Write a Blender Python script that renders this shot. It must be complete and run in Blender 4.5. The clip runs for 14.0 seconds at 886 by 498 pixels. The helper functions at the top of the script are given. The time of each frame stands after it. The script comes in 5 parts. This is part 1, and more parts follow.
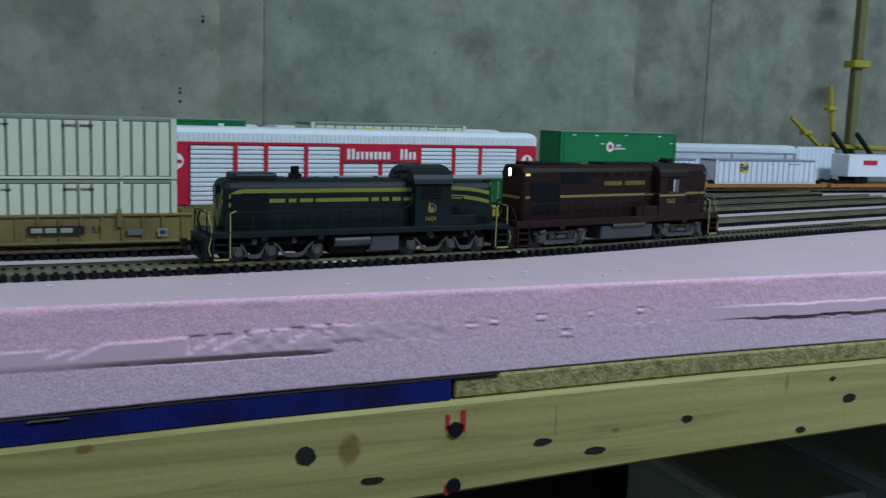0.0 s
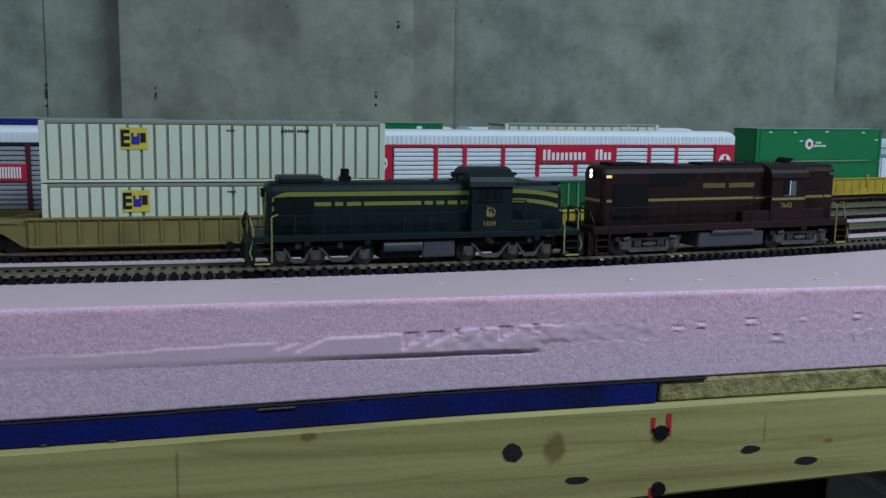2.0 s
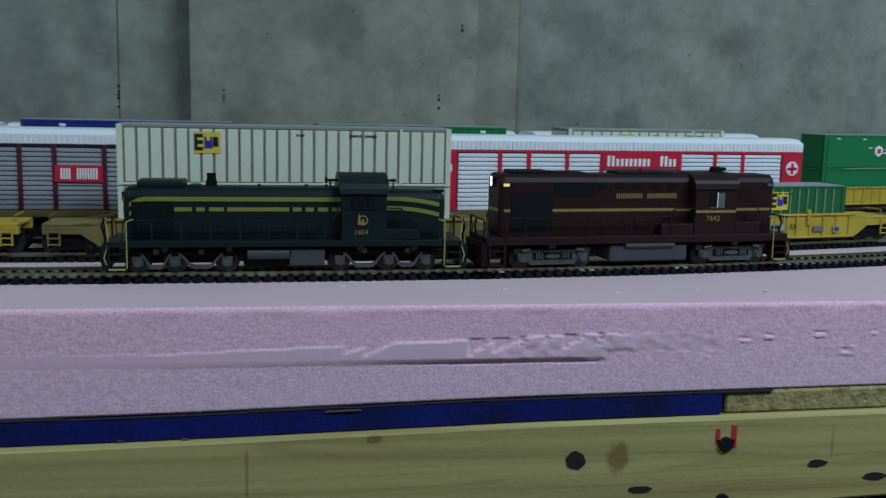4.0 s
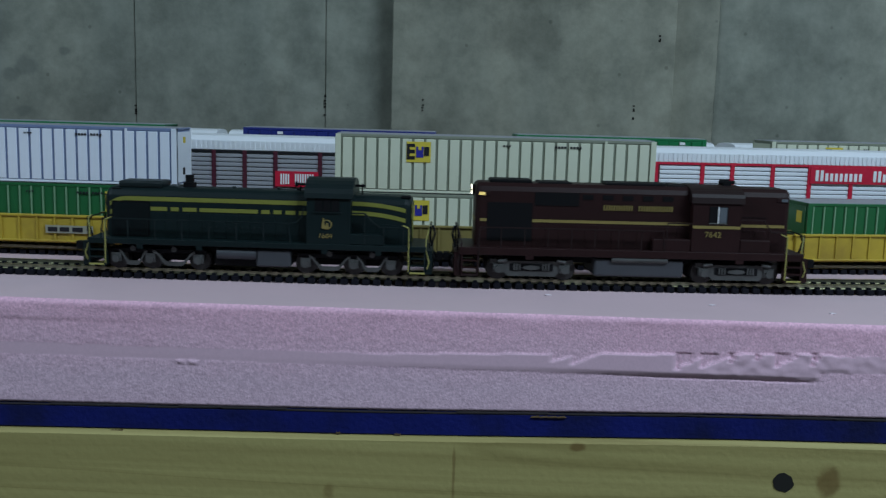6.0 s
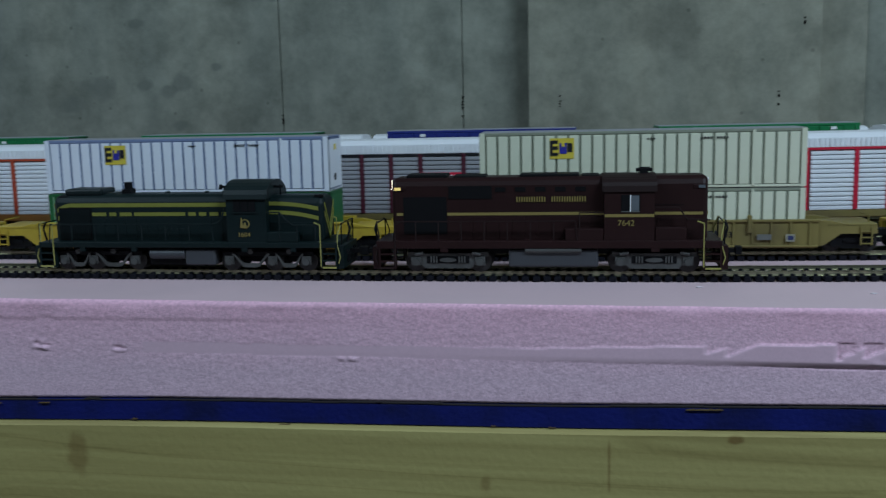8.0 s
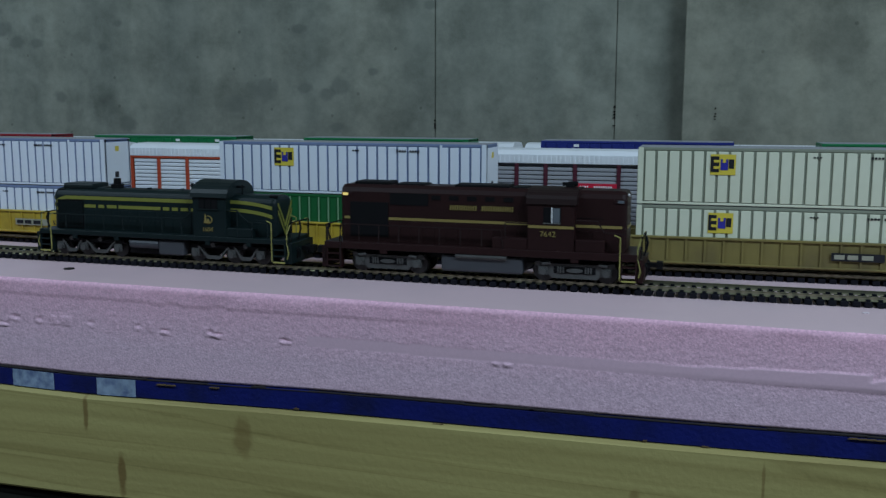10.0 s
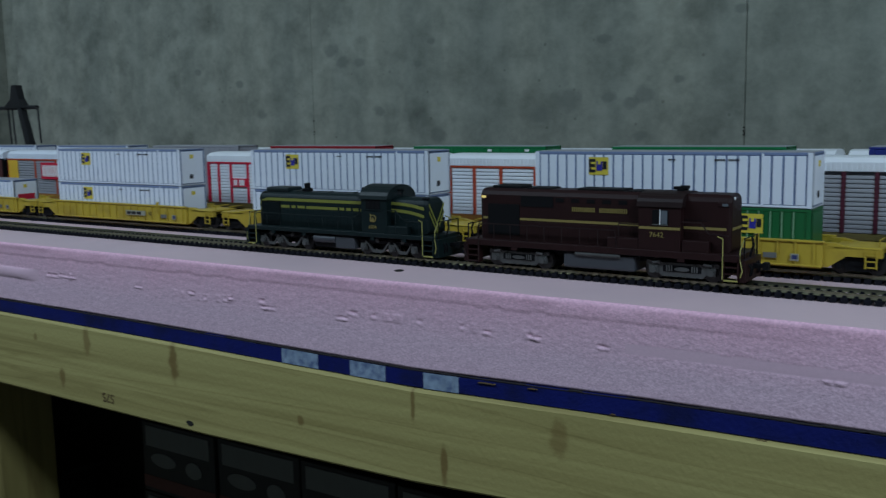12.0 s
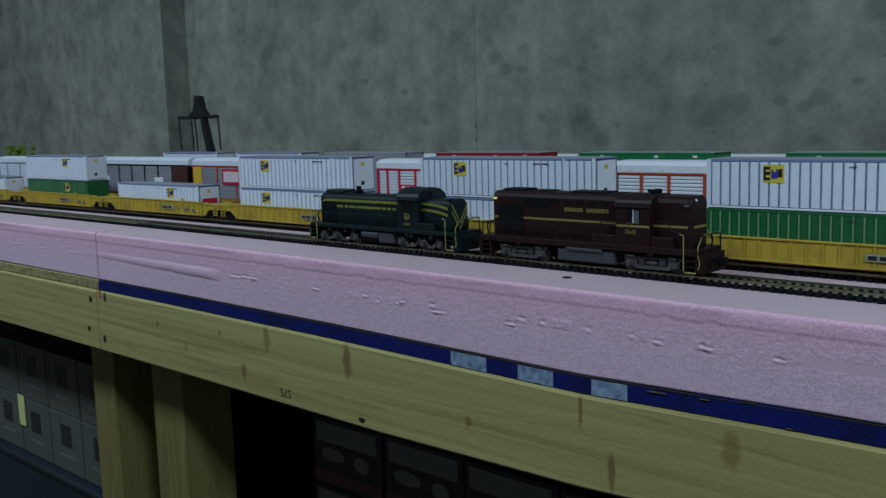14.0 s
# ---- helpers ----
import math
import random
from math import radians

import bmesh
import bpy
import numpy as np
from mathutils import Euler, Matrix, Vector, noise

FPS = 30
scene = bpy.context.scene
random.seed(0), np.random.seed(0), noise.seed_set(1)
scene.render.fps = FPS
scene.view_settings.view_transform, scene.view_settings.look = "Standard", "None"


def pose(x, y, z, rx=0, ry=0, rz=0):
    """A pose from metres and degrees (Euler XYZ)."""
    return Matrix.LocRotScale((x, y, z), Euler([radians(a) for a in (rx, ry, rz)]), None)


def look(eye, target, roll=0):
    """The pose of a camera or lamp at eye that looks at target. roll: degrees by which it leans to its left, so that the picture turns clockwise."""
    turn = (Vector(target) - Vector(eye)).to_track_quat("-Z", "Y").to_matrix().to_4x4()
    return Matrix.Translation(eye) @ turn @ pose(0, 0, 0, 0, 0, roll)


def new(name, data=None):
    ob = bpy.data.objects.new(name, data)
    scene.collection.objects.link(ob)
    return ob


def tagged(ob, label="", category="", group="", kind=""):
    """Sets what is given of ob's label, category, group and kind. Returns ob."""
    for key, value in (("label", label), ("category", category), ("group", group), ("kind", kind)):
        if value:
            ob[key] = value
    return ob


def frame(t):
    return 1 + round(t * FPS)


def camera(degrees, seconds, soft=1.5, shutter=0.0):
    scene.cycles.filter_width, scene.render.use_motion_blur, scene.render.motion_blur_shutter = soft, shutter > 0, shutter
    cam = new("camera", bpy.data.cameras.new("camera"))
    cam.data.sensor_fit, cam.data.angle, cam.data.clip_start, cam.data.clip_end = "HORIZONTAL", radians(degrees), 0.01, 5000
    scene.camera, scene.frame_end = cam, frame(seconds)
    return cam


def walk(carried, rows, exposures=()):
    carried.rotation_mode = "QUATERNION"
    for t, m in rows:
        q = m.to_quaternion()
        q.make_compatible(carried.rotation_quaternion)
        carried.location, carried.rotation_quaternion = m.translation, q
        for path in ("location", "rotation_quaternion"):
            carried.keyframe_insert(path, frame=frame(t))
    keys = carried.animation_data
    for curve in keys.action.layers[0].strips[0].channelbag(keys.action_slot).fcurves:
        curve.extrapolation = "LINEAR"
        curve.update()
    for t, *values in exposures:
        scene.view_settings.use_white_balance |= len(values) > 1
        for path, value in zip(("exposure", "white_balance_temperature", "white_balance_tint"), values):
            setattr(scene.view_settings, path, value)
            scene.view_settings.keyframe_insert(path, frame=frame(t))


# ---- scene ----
cam = camera(50.0, 14.0, soft=1.35, shutter=0.4)
PATH = [
    (0, (0.124, -0.505, 1.085), (0.875, 1.327, 0.801), 1.9),
    (0.5, (0.116, -0.507, 1.087), (0.783, 1.356, 0.796), 2.4),
    (1, (0.113, -0.509, 1.092), (0.737, 1.365, 0.782), 1.9),
    (1.5, (0.107, -0.505, 1.088), (0.571, 1.417, 0.787), 0.8),
    (2, (0.104, -0.505, 1.087), (0.52, 1.428, 0.79), 0.9),
    (4.5, (0.091, -0.509, 1.093), (0.294, 1.458, 0.792), 1.6),
    (5, (0.078, -0.516, 1.094), (0.048, 1.461, 0.796), 1.5),
    (5.5, (0.077, -0.517, 1.094), (0.022, 1.46, 0.796), 1.6),
    (6, (0.077, -0.516, 1.094), (0.031, 1.461, 0.796), 1.6),
    (6.5, (0.078, -0.516, 1.094), (0.026, 1.461, 0.796), 1.6),
    (7, (0.077, -0.517, 1.094), (0.028, 1.46, 0.796), 1.6),
    (7.5, (0.072, -0.521, 1.095), (-0.137, 1.446, 0.796), 0.7),
    (8, (0.07, -0.525, 1.095), (-0.254, 1.425, 0.791), -1.3),
    (8.5, (0.061, -0.533, 1.096), (-0.413, 1.386, 0.796), -0.3),
    (11, (0.054, -0.539, 1.101), (-0.679, 1.298, 0.805), -0.6),
    (11.5, (0.045, -0.544, 1.099), (-0.913, 1.189, 0.817), -1.0),
    (12, (0.042, -0.556, 1.102), (-1.07, 1.083, 0.826), -1.1),
    (12.5, (0.042, -0.559, 1.103), (-1.129, 1.039, 0.829), -1.3),
    (13, (0.04, -0.565, 1.105), (-1.196, 0.984, 0.833), -1.5),
    (13.5, (0.037, -0.57, 1.106), (-1.259, 0.929, 0.837), -1.4),
    (14, (0.04, -0.572, 1.107), (-1.321, 0.87, 0.843), -1.7),
]
walk(cam, [(t, look(eye, target, roll)) for t, eye, target, roll in PATH], [(0, 0.05), (5, -0.03), (9, -0.06), (14, -0.13)])

# runs of the two engines along the front track
RUN_A = [(0, 0.2806), (0.5, 0.2583), (1, 0.2365), (1.5, 0.2170), (2, 0.1958), (4.5, 0.0632), (5, 0.0317), (5.5, 0.0003), (6, -0.0311), (6.5, -0.0621), (7, -0.0934), (7.5, -0.1256), (8, -0.1576), (8.5, -0.1894), (11, -0.3452), (11.5, -0.3752), (12, -0.4076), (12.5, -0.4374), (13, -0.4688), (13.5, -0.5008), (14, -0.5434)]
RUN_B = [(0, 0.4608), (0.5, 0.4414), (1, 0.4216), (1.5, 0.3997), (2, 0.3794), (4.5, 0.2528), (5, 0.2217), (5.5, 0.1913), (6, 0.1618), (6.5, 0.1319), (7, 0.1012), (7.5, 0.0708), (8, 0.0408), (8.5, 0.0101), (11, -0.1443), (11.5, -0.1750), (12, -0.2050), (12.5, -0.2355), (13, -0.2656), (13.5, -0.2987), (14, -0.3398)]

# ---- world and light ----
world = bpy.data.worlds.new("basement_dim")
world.use_nodes = True
world.node_tree.nodes["Background"].inputs[0].default_value = (0.55, 0.62, 0.60, 1)
world.node_tree.nodes["Background"].inputs[1].default_value = 0.012
scene.world = world
scene.view_settings.exposure = 0.0


def ceiling_light(x, y, power, sx, sy):
    la = bpy.data.lights.new("tube_light", "AREA")
    la.shape, la.size, la.size_y, la.energy, la.color = "RECTANGLE", sx, sy, power, (0.625, 0.82, 1.0)
    ob = new("tube_light", la)
    ob.matrix_world = pose(x, y, 2.28)
    return ob


ceiling_light(1.25, -0.90, 40, 1.2, 0.3)
ceiling_light(-1.40, -0.90, 23, 1.2, 0.3)


# ---- materials ----
def mat(name, color, rough=0.55, metal=0.0, vary=0.12, scale=60.0, bump=0.0, bscale=400.0, spec=0.4, dirt=None, dscale=14.0, damt=0.35, emit=0.0):
    m = bpy.data.materials.new(name)
    m.use_nodes = True
    nt = m.node_tree
    b = nt.nodes["Principled BSDF"]
    b.inputs["Roughness"].default_value, b.inputs["Metallic"].default_value = rough, metal
    b.inputs["Specular IOR Level"].default_value = spec
    tc = nt.nodes.new("ShaderNodeTexCoord")
    n1 = nt.nodes.new("ShaderNodeTexNoise")
    n1.inputs["Scale"].default_value, n1.inputs["Detail"].default_value = scale, 5
    nt.links.new(tc.outputs["Object"], n1.inputs["Vector"])
    hi = [min(1, c * (1 + vary)) for c in color]
    lo = [c * (1 - vary) for c in color]
    mix = nt.nodes.new("ShaderNodeMix")
    mix.data_type = "RGBA"
    mix.inputs["A"].default_value, mix.inputs["B"].default_value = (*lo, 1), (*hi, 1)
    nt.links.new(n1.outputs["Fac"], mix.inputs["Factor"])
    last = mix.outputs["Result"]
    if dirt:
        n2 = nt.nodes.new("ShaderNodeTexNoise")
        n2.inputs["Scale"].default_value, n2.inputs["Detail"].default_value = dscale, 8
        nt.links.new(tc.outputs["Object"], n2.inputs["Vector"])
        ramp = nt.nodes.new("ShaderNodeValToRGB")
        ramp.color_ramp.elements[0].position, ramp.color_ramp.elements[1].position = 0.45, 0.72
        ramp.color_ramp.elements[1].color = (damt, damt, damt, 1)
        nt.links.new(n2.outputs["Fac"], ramp.inputs["Fac"])
        mx = nt.nodes.new("ShaderNodeMix")
        mx.data_type = "RGBA"
        mx.inputs["B"].default_value = (*dirt, 1)
        nt.links.new(last, mx.inputs["A"])
        nt.links.new(ramp.outputs["Color"], mx.inputs["Factor"])
        last = mx.outputs["Result"]
    nt.links.new(last, b.inputs["Base Color"])
    if bump:
        n3 = nt.nodes.new("ShaderNodeTexNoise")
        n3.inputs["Scale"].default_value, n3.inputs["Detail"].default_value = bscale, 4
        nt.links.new(tc.outputs["Object"], n3.inputs["Vector"])
        bp = nt.nodes.new("ShaderNodeBump")
        bp.inputs["Strength"].default_value, bp.inputs["Distance"].default_value = bump, 0.001
        nt.links.new(n3.outputs["Fac"], bp.inputs["Height"])
        nt.links.new(bp.outputs["Normal"], b.inputs["Normal"])
    if emit:
        b.inputs["Emission Color"].default_value, b.inputs["Emission Strength"].default_value = (*color, 1), emit
    return m


def wood_mat(name, light, dark, stretch=(1.6, 70, 70)):
    m = mat(name, light, 0.7, bump=0.25, bscale=300)
    nt = m.node_tree
    b = nt.nodes["Principled BSDF"]
    tc = nt.nodes.new("ShaderNodeTexCoord")
    mp = nt.nodes.new("ShaderNodeMapping")
    mp.inputs["Scale"].default_value = stretch
    nz = nt.nodes.new("ShaderNodeTexNoise")
    nz.inputs["Scale"].default_value, nz.inputs["Detail"].default_value, nz.inputs["Distortion"].default_value = 2.2, 7, 0.6
    rp = nt.nodes.new("ShaderNodeValToRGB")
    rp.color_ramp.elements[0].position, rp.color_ramp.elements[0].color = 0.30, (*dark, 1)
    rp.color_ramp.elements[1].position, rp.color_ramp.elements[1].color = 0.62, (*light, 1)
    nt.links.new(tc.outputs["Object"], mp.inputs["Vector"])
    nt.links.new(mp.outputs["Vector"], nz.inputs["Vector"])
    nt.links.new(nz.outputs["Fac"], rp.inputs["Fac"])
    mp2 = nt.nodes.new("ShaderNodeMapping")
    mp2.inputs["Scale"].default_value = tuple(max(0.9, c * 0.42) for c in stretch)
    n2 = nt.nodes.new("ShaderNodeTexNoise")
    n2.inputs["Scale"].default_value, n2.inputs["Detail"].default_value, n2.inputs["Distortion"].default_value = 1.7, 4, 1.4
    r2 = nt.nodes.new("ShaderNodeValToRGB")
    els = r2.color_ramp.elements
    els[0].position, els[0].color = 0.40, (1, 1, 1, 1)
    els[1].position, els[1].color = 0.60, (1, 1, 1, 1)
    mid = els.new(0.50)
    mid.color = (0.52, 0.46, 0.36, 1)
    for p in (0.47, 0.53):
        els.new(p).color = (0.92, 0.90, 0.86, 1)
    mx = nt.nodes.new("ShaderNodeMix")
    mx.data_type, mx.blend_type = "RGBA", "MULTIPLY"
    mx.inputs["Factor"].default_value = 0.42
    nt.links.new(tc.outputs["Object"], mp2.inputs["Vector"])
    nt.links.new(mp2.outputs["Vector"], n2.inputs["Vector"])
    nt.links.new(n2.outputs["Fac"], r2.inputs["Fac"])
    nt.links.new(rp.outputs["Color"], mx.inputs["A"])
    nt.links.new(r2.outputs["Color"], mx.inputs["B"])
    nt.links.new(mx.outputs["Result"], b.inputs["Base Color"])
    return m


def knot_stains(m, spots, color, grain=110):
    """Soft-edged knots or damp stains at given places: x, z, width, height, depth of tone."""
    nt = m.node_tree
    b = nt.nodes["Principled BSDF"]
    last = b.inputs["Base Color"].links[0].from_socket
    tc = nt.nodes.new("ShaderNodeTexCoord")
    nz = nt.nodes.new("ShaderNodeTexNoise")
    nz.inputs["Scale"].default_value, nz.inputs["Detail"].default_value = grain, 6
    nt.links.new(tc.outputs["Object"], nz.inputs["Vector"])
    for x, z, w, h, amount in spots:
        mp = nt.nodes.new("ShaderNodeMapping")
        mp.inputs["Location"].default_value = (-x * 2 / w, 0, -z * 2 / h)
        mp.inputs["Scale"].default_value = (2 / w, 0, 2 / h)
        ln = nt.nodes.new("ShaderNodeVectorMath")
        ln.operation = "LENGTH"
        ad = nt.nodes.new("ShaderNodeMath")
        ad.operation = "MULTIPLY_ADD"
        ad.inputs[1].default_value = 1.5
        mr = nt.nodes.new("ShaderNodeMapRange")
        mr.interpolation_type = "SMOOTHSTEP"
        for key, v in (("From Min", 1.25), ("From Max", 1.95), ("To Min", amount), ("To Max", 0.0)):
            mr.inputs[key].default_value = v
        mx = nt.nodes.new("ShaderNodeMix")
        mx.data_type = "RGBA"
        mx.inputs["B"].default_value = (*color, 1)
        nt.links.new(tc.outputs["Object"], mp.inputs["Vector"])
        nt.links.new(mp.outputs["Vector"], ln.inputs[0])
        nt.links.new(nz.outputs["Fac"], ad.inputs[0])
        nt.links.new(ln.outputs["Value"], ad.inputs[2])
        nt.links.new(ad.outputs["Value"], mr.inputs["Value"])
        nt.links.new(last, mx.inputs["A"])
        nt.links.new(mr.outputs["Result"], mx.inputs["Factor"])
        last = mx.outputs["Result"]
    nt.links.new(last, b.inputs["Base Color"])


def concrete_mat(base=(0.252, 0.262, 0.228), spot=(0.13, 0.138, 0.12)):
    m = mat("cast_concrete", base, 0.85, vary=0.20, scale=5.0, bump=0.5, bscale=90, spec=0.2, dirt=spot, dscale=16, damt=0.55)
    for nd in m.node_tree.nodes:
        if nd.type == "VALTORGB":
            nd.color_ramp.elements[0].position, nd.color_ramp.elements[1].position = 0.56, 0.68
    nt = m.node_tree
    b = nt.nodes["Principled BSDF"]
    src = b.inputs["Base Color"].links[0].from_socket
    tc = nt.nodes.new("ShaderNodeTexCoord")
    mp = nt.nodes.new("ShaderNodeMapping")
    mp.inputs["Scale"].default_value = (9, 9, 0.7)
    nz = nt.nodes.new("ShaderNodeTexNoise")
    nz.inputs["Scale"].default_value, nz.inputs["Detail"].default_value = 2.0, 6
    nt.links.new(tc.outputs["Object"], mp.inputs["Vector"])
    nt.links.new(mp.outputs["Vector"], nz.inputs["Vector"])
    rp = nt.nodes.new("ShaderNodeValToRGB")
    rp.color_ramp.elements[0].position, rp.color_ramp.elements[0].color = 0.3, (0.80, 0.82, 0.80, 1)
    rp.color_ramp.elements[1].position, rp.color_ramp.elements[1].color = 0.75, (1.12, 1.10, 1.04, 1)
    nt.links.new(nz.outputs["Fac"], rp.inputs["Fac"])
    mx = nt.nodes.new("ShaderNodeMix")
    mx.data_type, mx.blend_type = "RGBA", "MULTIPLY"
    mx.inputs["Factor"].default_value = 1
    nt.links.new(src, mx.inputs["A"])
    nt.links.new(rp.outputs["Color"], mx.inputs["B"])
    # small pits and bug holes
    vo = nt.nodes.new("ShaderNodeTexVoronoi")
    vo.inputs["Scale"].default_value = 42
    nt.links.new(tc.outputs["Object"], vo.inputs["Vector"])
    r2 = nt.nodes.new("ShaderNodeValToRGB")
    r2.color_ramp.elements[0].position, r2.color_ramp.elements[0].color = 0.05, (0.42, 0.43, 0.42, 1)
    r2.color_ramp.elements[1].position, r2.color_ramp.elements[1].color = 0.09, (1, 1, 1, 1)
    nt.links.new(vo.outputs["Distance"], r2.inputs["Fac"])
    m2 = nt.nodes.new("ShaderNodeMix")
    m2.data_type, m2.blend_type = "RGBA", "MULTIPLY"
    m2.inputs["Factor"].default_value = 0.5
    nt.links.new(mx.outputs["Result"], m2.inputs["A"])
    nt.links.new(r2.outputs["Color"], m2.inputs["B"])
    n4 = nt.nodes.new("ShaderNodeTexNoise")
    n4.inputs["Scale"].default_value, n4.inputs["Detail"].default_value, n4.inputs["Roughness"].default_value = 22, 10, 0.7
    nt.links.new(tc.outputs["Object"], n4.inputs["Vector"])
    r4 = nt.nodes.new("ShaderNodeValToRGB")
    r4.color_ramp.elements[0].position, r4.color_ramp.elements[0].color = 0.36, (0.72, 0.73, 0.72, 1)
    r4.color_ramp.elements[1].position, r4.color_ramp.elements[1].color = 0.62, (1.16, 1.16, 1.15, 1)
    nt.links.new(n4.outputs["Fac"], r4.inputs["Fac"])
    m4 = nt.nodes.new("ShaderNodeMix")
    m4.data_type, m4.blend_type = "RGBA", "MULTIPLY"
    m4.inputs["Factor"].default_value = 1.0
    nt.links.new(m2.outputs["Result"], m4.inputs["A"])
    nt.links.new(r4.outputs["Color"], m4.inputs["B"])
    nt.links.new(m4.outputs["Result"], b.inputs["Base Color"])
    return m


def foam_mat(name, upper, lower, grain, bump):
    """Extruded foam, pinker by its skin and paler in its core, with a fine cell grain."""
    m = mat(name, upper, 0.75, bump=bump, bscale=900, spec=0.18)
    nt = m.node_tree
    b = nt.nodes["Principled BSDF"]
    tc = nt.nodes.new("ShaderNodeTexCoord")
    sp = nt.nodes.new("ShaderNodeSeparateXYZ")
    nt.links.new(tc.outputs["Object"], sp.inputs["Vector"])
    nz = nt.nodes.new("ShaderNodeTexNoise")
    nz.inputs["Scale"].default_value, nz.inputs["Detail"].default_value = 45, 5
    nt.links.new(tc.outputs["Object"], nz.inputs["Vector"])
    ad = nt.nodes.new("ShaderNodeMath")
    ad.operation = "MULTIPLY_ADD"
    ad.inputs[1].default_value = 0.016
    nt.links.new(nz.outputs["Fac"], ad.inputs[0])
    nt.links.new(sp.outputs["Z"], ad.inputs[2])
    mr = nt.nodes.new("ShaderNodeMapRange")
    mr.inputs["From Min"].default_value, mr.inputs["From Max"].default_value = 0.972, 1.006
    nt.links.new(ad.outputs["Value"], mr.inputs["Value"])
    c1 = nt.nodes.new("ShaderNodeMix")
    c1.data_type = "RGBA"
    c1.inputs["A"].default_value, c1.inputs["B"].default_value = (*lower, 1), (*upper, 1)
    nt.links.new(mr.outputs["Result"], c1.inputs["Factor"])
    vo = nt.nodes.new("ShaderNodeTexNoise")
    vo.inputs["Scale"].default_value, vo.inputs["Detail"].default_value, vo.inputs["Roughness"].default_value = 760, 3, 0.6
    nt.links.new(tc.outputs["Object"], vo.inputs["Vector"])
    rp = nt.nodes.new("ShaderNodeValToRGB")
    rp.color_ramp.elements[0].position, rp.color_ramp.elements[0].color = 0.36, (1 - grain, 1 - 1.15 * grain, 1 - grain, 1)
    rp.color_ramp.elements[1].position, rp.color_ramp.elements[1].color = 0.66, (1 + grain, 1 + grain, 1 + grain, 1)
    nt.links.new(vo.outputs["Fac"], rp.inputs["Fac"])
    c2 = nt.nodes.new("ShaderNodeMix")
    c2.data_type, c2.blend_type = "RGBA", "MULTIPLY"
    c2.inputs["Factor"].default_value = 1.0
    nt.links.new(c1.outputs["Result"], c2.inputs["A"])
    nt.links.new(rp.outputs["Color"], c2.inputs["B"])
    nt.links.new(c2.outputs["Result"], b.inputs["Base Color"])
    return m


M = {}
M["concrete"] = concrete_mat()
M["concrete_warm"] = concrete_mat((0.280, 0.278, 0.232), (0.155, 0.154, 0.128))
# damp stains on the wall
for key in ("concrete", "concrete_warm"):
    knot_stains(M[key], ((-0.755, 1.185, 0.030, 0.020, 0.6), (-0.735, 1.172, 0.023, 0.015, 0.6), (-0.709, 1.170, 0.019, 0.013, 0.6), (-0.680, 1.110, 0.019, 0.013, 0.6), (-0.593, 1.081, 0.028, 0.019, 0.6), (-0.458, 1.102, 0.028, 0.019, 0.6), (-0.425, 1.118, 0.038, 0.025, 0.6), (-0.375, 1.119, 0.019, 0.013, 0.6), (-0.338, 1.120, 0.028, 0.019, 0.6), (-0.352, 1.112, 0.019, 0.013, 0.6), (-0.341, 1.079, 0.019, 0.013, 0.6), (-0.382, 1.179, 0.017, 0.011, 0.6), (-0.24, 1.20, 0.015, 0.010, 0.6), (-0.30, 1.135, 0.013, 0.009, 0.6), (-0.62, 1.165, 0.013, 0.009, 0.6), (-0.60, 1.19, 0.013, 0.009, 0.6), (-0.92, 1.15, 0.017, 0.011, 0.6), (-0.88, 1.11, 0.021, 0.014, 0.6), (-1.0, 1.17, 0.015, 0.010, 0.6)), (0.125, 0.135, 0.118), 75)
M["stain"] = mat("concrete_stain", (0.165, 0.172, 0.150), 0.9, vary=0.35, scale=45, spec=0.1)
M["foam"] = foam_mat("pink_foam", (0.79, 0.465, 0.58), (0.69, 0.485, 0.575), 0.14, 0.28)
M["foam_cut"] = foam_mat("smooth_cut_foam", (0.69, 0.45, 0.545), (0.68, 0.465, 0.55), 0.03, 0.04)
M["foam_top"] = mat("pink_foam_skin", (0.655, 0.475, 0.505), 0.55, vary=0.05, scale=20, bump=0.12, bscale=300, spec=0.3, dirt=(0.50, 0.40, 0.43), dscale=9, damt=0.4)
M["wood"] = wood_mat("pine_stud", (0.40, 0.342, 0.130), (0.30, 0.247, 0.087), (1.0, 60, 60))
knot_stains(M["wood"], ((0.249, 0.926, 0.012, 0.017, 0.75), (0.1325, 0.9385, 0.0085, 0.0050, 0.8), (0.016, 0.912, 0.006, 0.010, 0.45), (-0.197, 0.920, 0.013, 0.024, 0.5), (-0.276, 0.888, 0.006, 0.024, 0.8), (-0.299, 0.923, 0.004, 0.026, 0.75), (-0.523, 0.921, 0.011, 0.030, 0.8), (-0.629, 0.925, 0.010, 0.028, 0.6), (-0.665, 0.890, 0.009, 0.018, 0.7), (-0.70, 0.921, 0.006, 0.008, 0.6), (-0.81, 0.916, 0.007, 0.008, 0.6), (-0.395, 0.897, 0.006, 0.008, 0.7), (-0.76, 0.900, 0.006, 0.010, 0.5), (0.36, 0.930, 0.0016, 0.016, 0.5), (0.51, 0.938, 0.003, 0.012, 0.5), (0.075, 0.925, 0.0018, 0.026, 0.55), (0.396, 0.921, 0.008, 0.003, 0.7)), (0.15, 0.085, 0.022))
# darker than the rail's pine: shade under the bench is put into the colour
M["post_wood_shaded"] = wood_mat("pine_post", (0.21, 0.170, 0.055), (0.17, 0.13, 0.04), (30, 30, 1.2))
M["knot"] = mat("knot_wood", (0.12, 0.075, 0.03), 0.8, scale=300)
